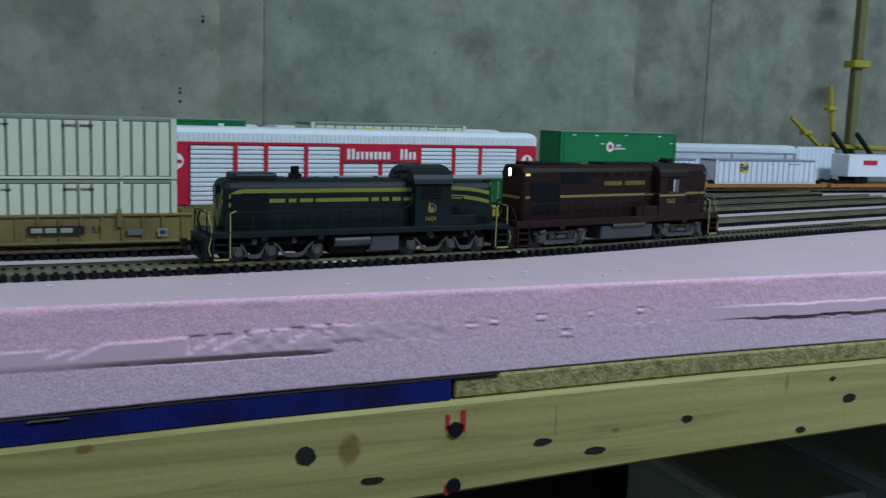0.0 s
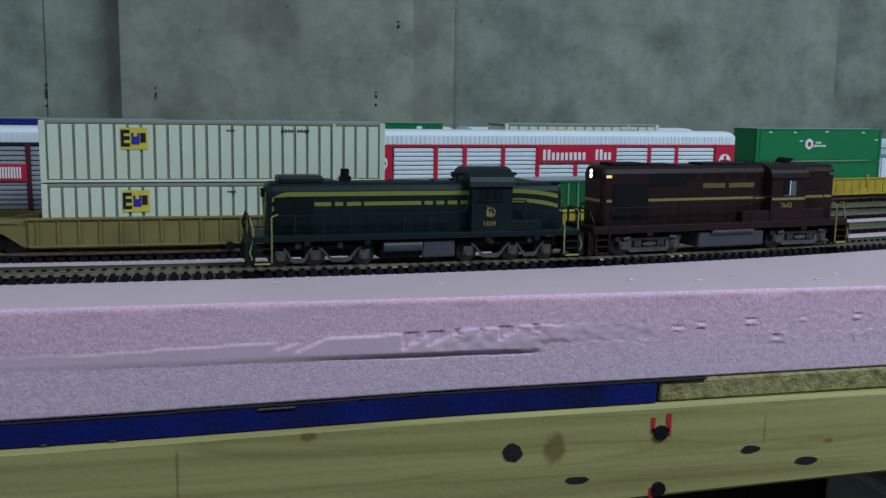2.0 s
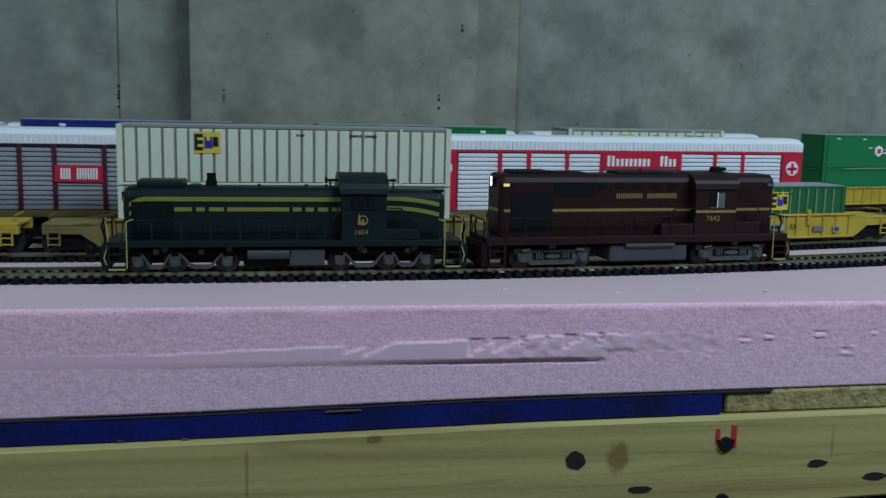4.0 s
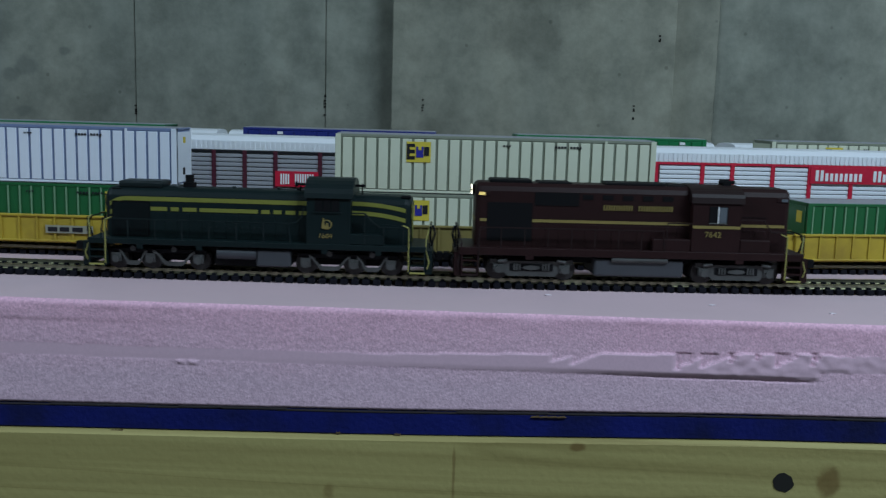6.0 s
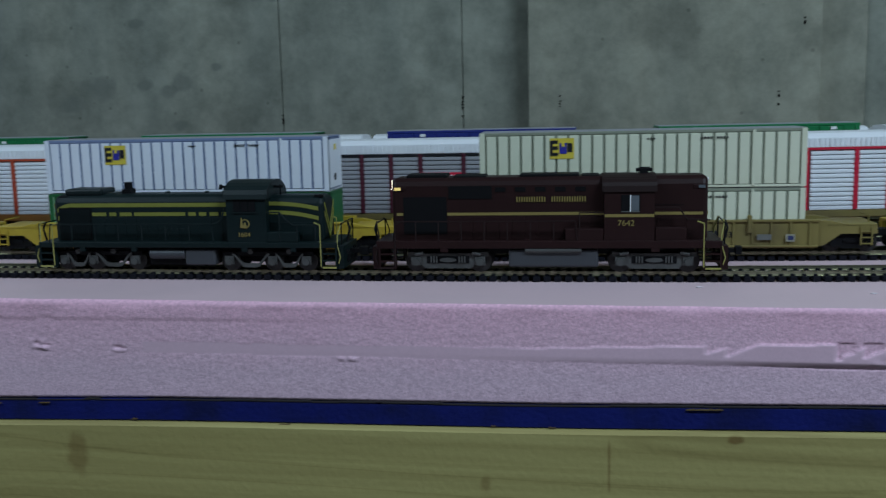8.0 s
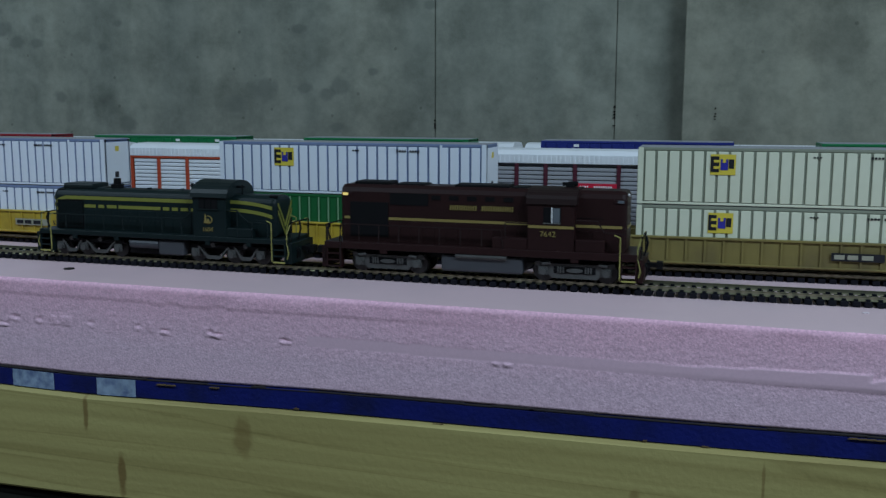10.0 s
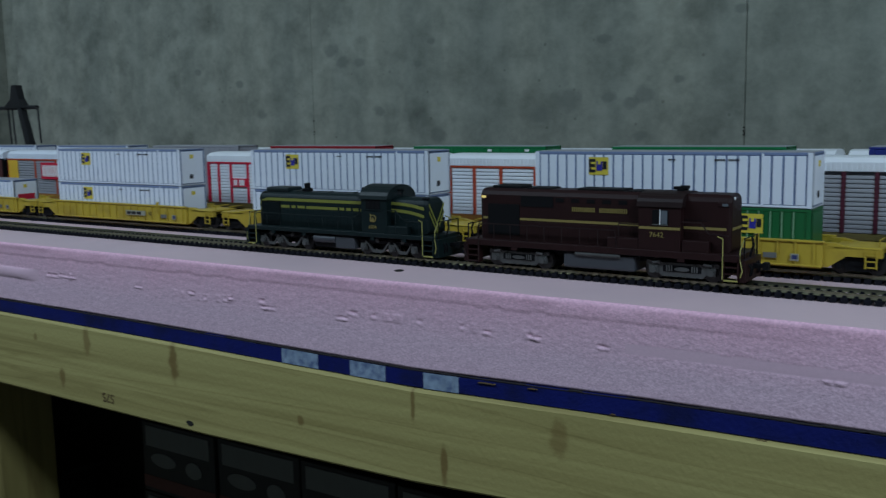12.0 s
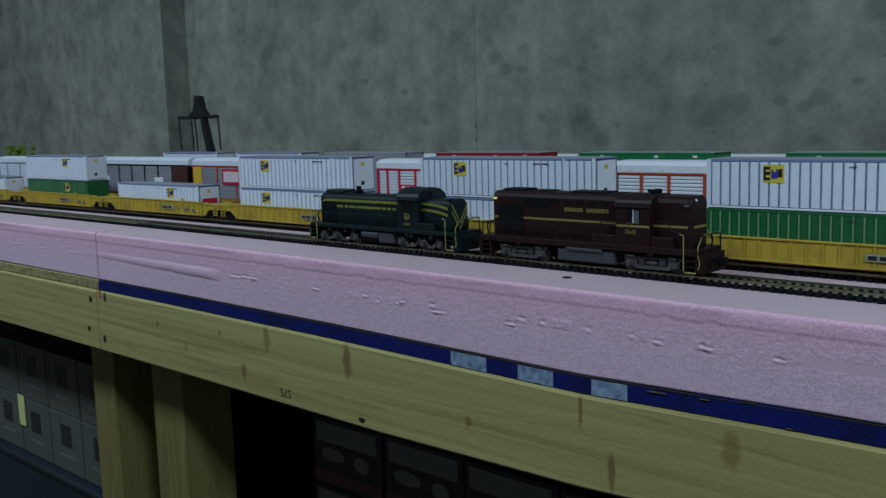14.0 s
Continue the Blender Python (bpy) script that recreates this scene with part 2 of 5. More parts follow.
M["hole"] = mat("dark_hole", (0.012, 0.010, 0.008), 0.9)
M["blue_ply"] = mat("blue_painted_ply", (0.006, 0.011, 0.115), 0.55, spec=0.2, vary=0.25, scale=50, bump=0.4, dirt=(0.006, 0.008, 0.03), dscale=40, damt=0.8)
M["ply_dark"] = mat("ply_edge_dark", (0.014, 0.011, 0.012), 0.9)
M["pale_patch"] = mat("worn_pale_paint", (0.24, 0.31, 0.42), 0.7, vary=0.4, scale=220, dirt=(0.05, 0.08, 0.20), dscale=170, damt=0.95)
M["osb"] = mat("raw_board_edge", (0.33, 0.275, 0.115), 0.9, vary=0.6, scale=420, bump=1.0, bscale=520, dirt=(0.10, 0.07, 0.025), dscale=210, damt=0.9)
M["red_mark"] = mat("red_marker", (0.45, 0.02, 0.03), 0.6)
M["screw"] = mat("black_screw", (0.02, 0.02, 0.025), 0.35, 0.6)
M["rail"] = mat("nickel_rail", (0.34, 0.33, 0.22), 0.32, 0.75, scale=120, dirt=(0.12, 0.09, 0.06), dscale=30, damt=0.5)
M["tie"] = mat("black_plastic_tie", (0.0070, 0.0070, 0.0110), 0.75, scale=200, spec=0.12)
M["green_loco"] = mat("dark_green_paint", (0.0040, 0.0112, 0.0118), 0.5, vary=0.2, scale=90, bump=0.08, spec=0.22)
M["green_roof"] = mat("dark_green_roof", (0.0062, 0.0130, 0.0138), 0.45, vary=0.2, scale=90, spec=0.28)
M["yellow_stripe"] = mat("yellow_stripe_paint", (0.20, 0.205, 0.038), 0.5, scale=150)
M["gold"] = mat("gold_lettering", (0.235, 0.18, 0.055), 0.5)
M["maroon"] = mat("maroon_paint", (0.0185, 0.0062, 0.0062), 0.5, vary=0.2, scale=90, bump=0.08, spec=0.2)
M["maroon_roof"] = mat("maroon_roof_paint", (0.0165, 0.0078, 0.0078), 0.5, scale=90, spec=0.25)
M["black"] = mat("black_plastic", (0.0045, 0.0045, 0.0055), 0.6, scale=150, spec=0.15)
M["truck_grey"] = mat("weathered_truck_grey", (0.062, 0.062, 0.060), 0.65, vary=0.35, scale=200, dirt=(0.03, 0.028, 0.025), dscale=90, damt=0.6)
M["tank_grey"] = mat("fuel_tank_grey", (0.045, 0.048, 0.055), 0.5, scale=120)
M["wheel"] = mat("steel_wheel", (0.035, 0.033, 0.032), 0.5, 0.5)
M["brass_rail"] = mat("yellow_handrail", (0.30, 0.28, 0.08), 0.5)
M["lamp"] = mat("headlamp_glow", (1.0, 0.93, 0.75), 0.3, emit=5.0)
M["board_lit"] = mat("lit_number_board", (1.0, 0.70, 0.22), 0.4, emit=0.4)
M["pane"] = mat("cab_window_pane", (0.10, 0.115, 0.13), 0.15, scale=40)
M["cream"] = mat("cream_container_paint", (0.66, 0.68, 0.53), 0.45, vary=0.05, scale=40, dirt=(0.45, 0.44, 0.30), dscale=30, damt=0.25)
# far darker than the cream ribs: shade in the grooves is put into the colour
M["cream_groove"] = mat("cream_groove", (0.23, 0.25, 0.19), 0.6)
M["white"] = mat("white_container_paint", (0.74, 0.78, 0.86), 0.42, vary=0.04, scale=40, dirt=(0.55, 0.57, 0.6), dscale=30, damt=0.2)
# likewise for the white ribs, groove shade painted as blue-grey
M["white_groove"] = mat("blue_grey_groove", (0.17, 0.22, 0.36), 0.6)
M["cgreen"] = mat("green_container_paint", (0.012, 0.115, 0.035), 0.42, vary=0.1, scale=40)
M["cgreen_groove"] = mat("pale_green_line", (0.16, 0.30, 0.17), 0.6)
M["hub_green"] = mat("bright_green_container", (0.006, 0.17, 0.055), 0.42, vary=0.08, scale=40)
M["blue_c"] = mat("navy_container_paint", (0.016, 0.028, 0.19), 0.45)
M["red_c"] = mat("red_container_paint", (0.30, 0.015, 0.025), 0.45)
M["logo_yellow"] = mat("logo_yellow", (0.66, 0.52, 0.06), 0.5)
M["logo_black"] = mat("logo_black", (0.012, 0.012, 0.016), 0.5)
M["logo_blue"] = mat("logo_blue", (0.03, 0.03, 0.30), 0.5)
M["plate_blue"] = mat("dull_blue_plate", (0.03, 0.04, 0.12), 0.5)
M["plate_print"] = mat("faded_plate_print", (0.30, 0.29, 0.22), 0.6)
M["crumb"] = mat("pale_foam_crumb", (0.72, 0.62, 0.66), 0.7)
M["logo_white"] = mat("logo_white", (0.82, 0.82, 0.82), 0.5)
M["yellow_car"] = mat("yellow_well_car", (0.47, 0.335, 0.035), 0.5, vary=0.15, scale=60, dirt=(0.20, 0.12, 0.025), dscale=60, damt=0.6)
M["weathered_car"] = mat("weathered_tan_car", (0.20, 0.158, 0.045), 0.7, vary=0.2, scale=80, dirt=(0.08, 0.06, 0.03), dscale=40, damt=0.7)
M["rust"] = mat("rusty_orange", (0.33, 0.14, 0.03), 0.7, scale=80)
M["silver"] = mat("galvanised_panel", (0.80, 0.82, 0.87), 0.38, 0.12, vary=0.06, scale=50)
M["silver_dull"] = mat("dull_grey_panel", (0.34, 0.34, 0.37), 0.5, 0.2, vary=0.08, scale=50)
M["roof_silver"] = mat("galvanised_roof", (0.86, 0.88, 0.92), 0.35, 0.12, vary=0.05, scale=50)
M["louver_dark"] = mat("louver_gap", (0.30, 0.30, 0.34), 0.6)
M["sf_red"] = mat("bright_red_paint", (0.55, 0.015, 0.045), 0.42)
M["dark_red"] = mat("dark_red_post", (0.075, 0.012, 0.025), 0.5)
M["orange_red"] = mat("orange_red_post", (0.42, 0.06, 0.025), 0.5)
M["brown_panel"] = mat("dark_brown_panel", (0.07, 0.02, 0.02), 0.5)
M["yellow_panel"] = mat("warm_yellow_panel", (0.70, 0.42, 0.04), 0.5)
M["mast"] = mat("olive_mast", (0.15, 0.145, 0.05), 0.6)
M["crane_black"] = mat("black_crane_plastic", (0.010, 0.010, 0.012), 0.5)
M["crane_yellow"] = mat("yellow_crane_plastic", (0.36, 0.30, 0.035), 0.5)
# white card and pale carton labels toned down, under-bench shade put into their colour
M["box_white_shaded"] = mat("white_cardboard", (0.085, 0.085, 0.07), 0.7)
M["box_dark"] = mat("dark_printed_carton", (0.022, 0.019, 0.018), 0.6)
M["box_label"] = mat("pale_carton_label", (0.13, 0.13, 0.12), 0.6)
M["box_red"] = mat("red_brown_print", (0.10, 0.03, 0.025), 0.6)
M["tub_blue"] = mat("blue_plastic_tub", (0.010, 0.016, 0.024), 0.4)
M["bin_clear"] = mat("pale_blue_plastic_bin", (0.62, 0.71, 0.80), 0.35)
M["note"] = mat("yellow_paper_note", (0.60, 0.62, 0.25), 0.7)
M["floor"] = mat("basement_floor", (0.08, 0.08, 0.075), 0.8, bump=0.3, dirt=(0.08, 0.08, 0.08))
M["plain_wall"] = mat("plain_painted_wall", (0.42, 0.42, 0.38), 0.8)
M["moss"] = mat("green_moss", (0.12, 0.20, 0.02), 0.9, scale=200)


# ---- mesh helpers ----
def box(bm, x0, x1, y0, y1, z0, z1, m=None):
    v = [bm.verts.new(p) for p in ((x0, y0, z0), (x1, y0, z0), (x1, y1, z0), (x0, y1, z0), (x0, y0, z1), (x1, y0, z1), (x1, y1, z1), (x0, y1, z1))]
    if m:
        for a in v:
            a.co = m @ a.co
    for f in ((3, 2, 1, 0), (4, 5, 6, 7), (0, 1, 5, 4), (1, 2, 6, 5), (2, 3, 7, 6), (3, 0, 4, 7)):
        bm.faces.new([v[i] for i in f])
    return bm


def bbox(x0, x1, y0, y1, z0, z1, bev=0.0, seg=1):
    bm = bmesh.new()
    box(bm, x0, x1, y0, y1, z0, z1)
    if bev:
        bmesh.ops.bevel(bm, geom=bm.edges[:], offset=bev, segments=seg, affect="EDGES", profile=0.5)
    return bm


def prism(bm, prof, a, b, axis="x"):
    """A profile of (u, v) points swept from a to b along an axis."""
    def co(u, v, w):
        return {"x": (w, u, v), "y": (u, w, v), "z": (u, v, w)}[axis]
    r0 = [bm.verts.new(co(u, v, a)) for u, v in prof]
    r1 = [bm.verts.new(co(u, v, b)) for u, v in prof]
    n = len(prof)
    for i in range(n):
        bm.faces.new((r0[i], r0[(i + 1) % n], r1[(i + 1) % n], r1[i]))
    bm.faces.new(r0[::-1])
    bm.faces.new(r1)
    bmesh.ops.recalc_face_normals(bm, faces=bm.faces[:])
    return bm


def cyl(bm, p, q, r, n=10):
    """A round bar from p to q."""
    p, q = Vector(p), Vector(q)
    m = Matrix.Translation((p + q) / 2) @ (q - p).to_track_quat("Z", "Y").to_matrix().to_4x4()
    bmesh.ops.create_cone(bm, cap_ends=True, segments=n, radius1=r, radius2=r, depth=(q - p).length, matrix=m)
    return bm


def wire(bm, pts, r, n=6):
    for a, b in zip(pts, pts[1:]):
        cyl(bm, a, b, r, n)
    return bm


def part(name, bm, material, parent=None, label="", smooth=False):
    me = bpy.data.meshes.new(name)
    bm.to_mesh(me)
    bm.free()
    me.materials.append(M[material])
    if smooth:
        for f in me.polygons:
            f.use_smooth = True
    ob = new(name, me)
    ob.parent = parent
    if label:
        ob["label"] = label
    return ob


def numerals(text, size, material, parent, x, y, z, turn=0.0):
    """Characters as flat raised mesh facing the bench front."""
    cu = bpy.data.curves.new("numerals", "FONT")
    cu.body, cu.size, cu.extrude, cu.align_x = text, size, 0.00012, "CENTER"
    ob = new("numerals", cu)
    me = bpy.data.meshes.new_from_object(ob.evaluated_get(bpy.context.evaluated_depsgraph_get()))
    bpy.data.objects.remove(ob)
    me.materials.clear()
    me.materials.append(M[material])
    st = new("numerals", me)
    st.parent = parent
    st.matrix_basis = pose(x, y, z, 90, turn, 0)
    return st


def blob(name, x, z, w, h, y, material, host, seed, label="", rough=0.5):
    """A thin patch with a ragged outline, flush on an upright face."""
    bm = bmesh.new()
    ring = []
    for k in range(40):
        a = 2 * math.pi * k / 40
        c, s = math.cos(a), math.sin(a)
        rr = 0.5 * (1 + rough * (0.9 * noise.noise((c * 0.9 + seed, s * 0.9, seed)) + 0.35 * noise.noise((c * 2.3, s * 2.3, seed)) + 0.12 * noise.noise((c * 7, s * 7, seed))))
        ring.append(bm.verts.new((x + rr * c * w, y, z + rr * s * h)))
    f = bm.faces.new(ring)
    ext = bmesh.ops.extrude_face_region(bm, geom=[f])
    for v in ext["geom"]:
        if isinstance(v, bmesh.types.BMVert):
            v.co.y += 0.0012
    bmesh.ops.recalc_face_normals(bm, faces=bm.faces[:])
    return part(name, bm, material, host, label)


def share(src, parent, x=0, y=0, z=0, name=None, sx=1):
    ob = new(name or src.name.split(".")[0], src.data)
    ob.parent = parent
    ob.location = (x, y, z)
    ob.scale = (sx, 1, 1)
    return ob


def thing(name, m, label, category, group="", kind=""):
    ob = new(name)
    ob.empty_display_size = 0.01
    ob.matrix_world = m
    return tagged(ob, label, category, group, kind)


# ---- the curve of the tracks ----
RAIL_Z = 1.0052
TRACK_Y = -0.018
BEND, EASE = 0.205, -0.15


def slope(x):
    return 3 * BEND * max(0.0, min(x, 0.47) - EASE) ** 2


def line_y(x):
    c = min(x, 0.47)
    return TRACK_Y + BEND * max(0.0, c - EASE) ** 3 + max(0.0, x - 0.47) * slope(0.47)


def on_track(s, d=0.0):
    """Place and heading at the run s along the track that lies d behind the front one."""
    steps = 60
    x = s
    if s > EASE:
        x = EASE
        ds = (s - EASE) / steps
        for _ in range(steps):
            k = slope(x)
            n = math.sqrt(1 + k * k)
            bend = 6 * BEND * max(0.0, min(x, 0.47) - EASE) / n ** 3 if x < 0.47 else 0.0
            x += ds / n / max(0.35, 1 - d * bend)
    a = math.atan(slope(x))
    return Vector((x - d * math.sin(a), line_y(x) + d * math.cos(a), RAIL_Z)), a


def car_pose(s, d=0.0, half=0.06):
    p, _ = on_track(s - half, d)
    q, _ = on_track(s + half, d)
    c = (p + q) / 2
    return Matrix.Translation(c) @ Matrix.Rotation(math.atan2(q.y - p.y, q.x - p.x), 4, "Z")


# ---- room ----
WALL_Y = 0.375


def build_room():
    fl = part("floor", bbox(-2.8, 3.2, -3.2, 0.66, -0.1, 0.0), "floor")
    tagged(fl, "grey concrete basement floor in shade", "floor", kind="structure")
    ce = part("ceiling", bbox(-2.8, 3.2, -3.2, 0.66, 2.4, 2.5), "plain_wall")
    tagged(ce, "plain pale basement ceiling", "ceiling", kind="structure")
    for nm, dims in (("wall_south", (-2.8, 3.2, -3.3, -3.2, 0, 2.4)), ("wall_east", (3.2, 3.3, -3.2, 0.66, 0, 2.4))):
        w = part(nm, bbox(*dims), "plain_wall")
        tagged(w, "plain painted basement wall", "wall", kind="structure")
    north = thing("wall_north", pose(0, WALL_Y, 0), "grey cast concrete wall with vertical form seams", "wall", kind="structure")
    part("core", bbox(-2.6, 0.70, 0.0615, 0.3, 0, 2.4), "stain", north)
    part("core", bbox(0.70, 3.2, 0.2305, 0.3, 0, 2.4), "stain", north)
    for a, b in ((0.7, 0.945), (0.945, 1.6), (1.6, 2.4), (2.4, 3.2)):
        part("concrete_panel", bbox(a + 0.0004, b - 0.0004, 0.20, 0.230, 0, 2.4, 0.0007), "concrete", north)
    cuts = ((-2.6, -2.168, 0.0), (-2.168, -1.763, 0.001), (-1.763, -1.545, 0.0), (-1.545, -1.435, 0.050), (-1.435, -0.787, 0.001), (-0.787, -0.235, 0.0), (-0.235, -0.057, 0.0008), (-0.057, 0.006, 0.0), (0.006, 0.259, -0.022), (0.259, 0.301, -0.004), (0.301, 0.70, 0.0))
    for a, b, off in cuts:
        part("concrete_panel", bbox(a + 0.0002, b - 0.0002, off, 0.061, 0, 2.4, 0.0007), "concrete_warm" if off < -0.003 else "concrete", north)
    west = thing("wall_west", pose(-2.6, 0, 0), "cast concrete end wall of the basement", "wall", kind="structure")
    for a, b in ((-3.2, -0.6), (-0.6, WALL_Y)):
        part("concrete_panel", bbox(-0.2, 0.0, a + 0.001, b - 0.001, 0, 2.4, 0.0015), "concrete", west)
    # chipped spots beside the seams
    rnd = random.Random(4)
    chips = bmesh.new()
    for x, z0, z1, yo in ((0.301, 1.085, 1.125, 0.0), (0.225, 1.085, 1.10, -0.022), (-0.235, 1.075, 1.092, 0.0), (-0.057, 1.08, 1.10, 0.0), (-0.787, 1.078, 1.10, 0.0), (0.245, 1.155, 1.160, -0.022), (0.035, 1.085, 1.10, -0.022)):
        for _ in range(5):
            w = rnd.uniform(0.0003, 0.0008)
            zc = rnd.uniform(z0, z1)
            box(chips, x - w + rnd.uniform(-.001, .0), x + w, yo - 0.0004, yo + 0.004, zc, zc + rnd.uniform(0.0006, 0.0022))
    tagged(part("chipped_spot", chips, "hole", north, "dark chipped spots by the seams"), kind="stuff")


# ---- bench ----
FRONT = -0.086
FOAM_BOTTOM = 0.9525
JOINT = -0.935


def rail_top(x):
    """The bench front sags a little along its length."""
    return float(np.interp(x, (-2.4, -0.8, -0.55, -0.3, -0.15, 0.05, 0.2, 0.45, 1.6), (0.937, 0.937, 0.936, 0.9335, 0.9375, 0.9400, 0.9435, 0.946, 0.946)))


def lay_along(ob):
    """Let a straight board follow the sag of the bench front."""
    for v in ob.data.vertices:
        v.co.z += rail_top(v.co.x) - 0.9405
    return ob


def taper_below(ob, limit):
    """Plane the lower edge of the front rail up towards its far end."""
    for v in ob.data.vertices:
        if v.co.z < limit:
            v.co.z += float(np.interp(v.co.x, (-0.5, 0.2, 0.6), (0.0, 0.0165, 0.0255)))
    return ob


# notches torn into the upper edge of the smooth tongue: start, end, depth
NOTCHES = ((0.119, 0.128, 0.0040), (0.128, 0.139, 0.0055), (0.176, 0.188, 0.0075), (0.188, 0.201, 0.0065), (0.201, 0.2035, 0.004), (0.2125, 0.2150, 0.003), (0.221, 0.232, 0.0065), (0.2375, 0.2420, 0.0070))


# slots further along the cut: start, length, height
SLOTS = ((0.2390, 0.0050, 0.9836), (0.2515, 0.0090, 0.9838), (0.2660, 0.0070, 0.9830), (0.2760, 0.0040, 0.9822), (0.2900, 0.0055, 0.9818), (0.3090, 0.0060, 0.9825), (0.3225, 0.0040, 0.9840), (0.3480, 0.0055, 0.9848), (0.3780, 0.0030, 0.9850), (0.4080, 0.0040, 0.9855),
         (-0.0560, 0.0030, 0.9735), (-0.0500, 0.0030, 0.9733), (-0.0890, 0.0020, 0.9750), (-0.1330, 0.0060, 0.9765), (-0.1420, 0.0050, 0.9768), (-0.1540, 0.0060, 0.9755), (-0.1750, 0.0055, 0.9752), (-0.2170, 0.0060, 0.9758), (-0.2490, 0.0045, 0.9752), (-0.3620, 0.0080, 0.9725), (-0.4310, 0.0120, 0.9728), (-0.4640, 0.0040, 0.9765), (-0.5070, 0.0070, 0.9768), (-0.5680, 0.0080, 0.9760), (-0.6650, 0.0200, 0.9770))


def tongue(x):
    """Lower edge, upper edge and reach of the smooth tongue left by the blade."""
    low = 0.9727 + 0.0003 * noise.noise((x * 40, 2, 6))
    top = 0.9800 + 0.033 * min(0.18, max(-0.03, x - 0.068)) + 0.0003 * noise.noise((x * 60, 1, 1))
    for a, b, deep in NOTCHES:
        if a <= x < b:
            top -= deep * (1 - 0.85 * (x - a) / (b - a))
    reach = float(np.interp(x, (-0.16, 0.0, 0.11, 0.165, 0.225, 0.242, 0.256, 0.30), (0.0, 0.0001, 0.0004, 0.0012, 0.0014, 0.0010, 0.0003, 0.0)))
    if x > 0.242:
        top -= 0.0045 * max(0.0, noise.noise((x * 190, 4, 4)) + 0.15)
        low += 0.004
    return low, top, reach


def foam_out(x, z):
    """How far the rough cut face of the foam stands out at a place, and whether it is smooth there."""
    n = noise.noise((x * 300, z * 420, 7.7)) * 0.00012
    n += noise.noise((x * 5, z * 9, 1.2)) * 0.0004
    if z > 0.9905 + 0.0006 * noise.noise((x * 50, 6, 6)) and x < -0.03:
        n += 0.0004 * min(1.0, (-0.03 - x) / 0.1)
    if -0.16 < x < 0.30:
        low, top, reach = tongue(x)
        if low < z < top:
            n = n * 0.12 + reach * min(1.0, (z - low) / 0.0022)
            if x > 0.19:
                n += 0.0005 * noise.noise((x * 260, z * 260, 3.0))
            return n, True
        full = 0.9803 + 0.033 * min(0.18, max(-0.03, x - 0.068))
        if 0.115 < x < 0.26 and top <= z < full:
            n -= 0.0006 if x > 0.15 and any(a <= x < a + 0.6 * (b - a) for a, b, _ in NOTCHES) else 0.0
        if 0.13 < x < 0.238 and low - 0.0009 < z <= low:
            n -= 0.0005 * min(1.0, (x - 0.13) / 0.05)
    # slots torn by the blade, each with a pale lip below
    for a, w, zc in SLOTS:
        if a <= x <= a + w:
            if abs(z - zc - 0.0006 * noise.noise((x * 260, a * 9, 5.0))) < 0.0006:
                n -= 0.0008 * (0.6 + 0.8 * noise.noise((x * 300, a, 1.0)))
            elif -0.0024 < z - zc <= -0.0008:
                n += 0.0005 + 0.0009 * noise.noise((x * 700, z * 500, 2.2))
    if -0.935 < x < -0.695:
        u = (x + 0.935) / 0.24
        top = 0.9790 + 0.0006 * noise.noise((x * 35, 0, 1))
        low = 0.9735 - 0.0055 * u + 0.0008 * noise.noise((x * 50, 1, 1))
        if low < z < top:
            body = math.sin(math.pi * (z - low) / (top - low)) ** 0.6
            return n * 0.4 + (0.0003 + 0.0014 * u) * body * min(1.0, (1 - u) * 9), True
    wob = 0.0007 * noise.noise((x * 45, 0, 0))
    if 0.45 < x < 0.80 and 0.9765 + wob < z < 0.9835 + wob:
        return n * 0.3 + 0.0014 * min(1, (x - 0.45) / 0.06), True
    # small torn nicks in rows where the blade snagged
    pit = noise.noise((x * 190, 5.5, 0.3))
    row = 0.9765 + 0.004 * noise.noise((x * 9, 1.0, 4.0))
    if noise.noise((x * 14, 8.0, 2.0)) > 0.0 and not -0.02 < x < 0.24:
        if pit > 0.28 and abs(z - row) < 0.0010:
            n -= 0.0006 * min(1.0, (pit - 0.28) * 6)
        elif pit > 0.12 and -0.0030 < z - row < -0.0010:
            n += 0.00035
        elif 0.16 < pit < 0.28 and abs(z - row) < 0.0024:
            n += 0.0005
    return n, False


def long_box(x0, x1, y0, y1, z0, z1, bev):
    bm = bbox(x0, x1, y0, y1, z0, z1, bev)
    for k in range(1, 40):
        x = x0 + (x1 - x0) * k / 40
        bmesh.ops.bisect_plane(bm, geom=bm.verts[:] + bm.edges[:] + bm.faces[:], plane_co=(x, 0, 0), plane_no=(1, 0, 0))
    return bm


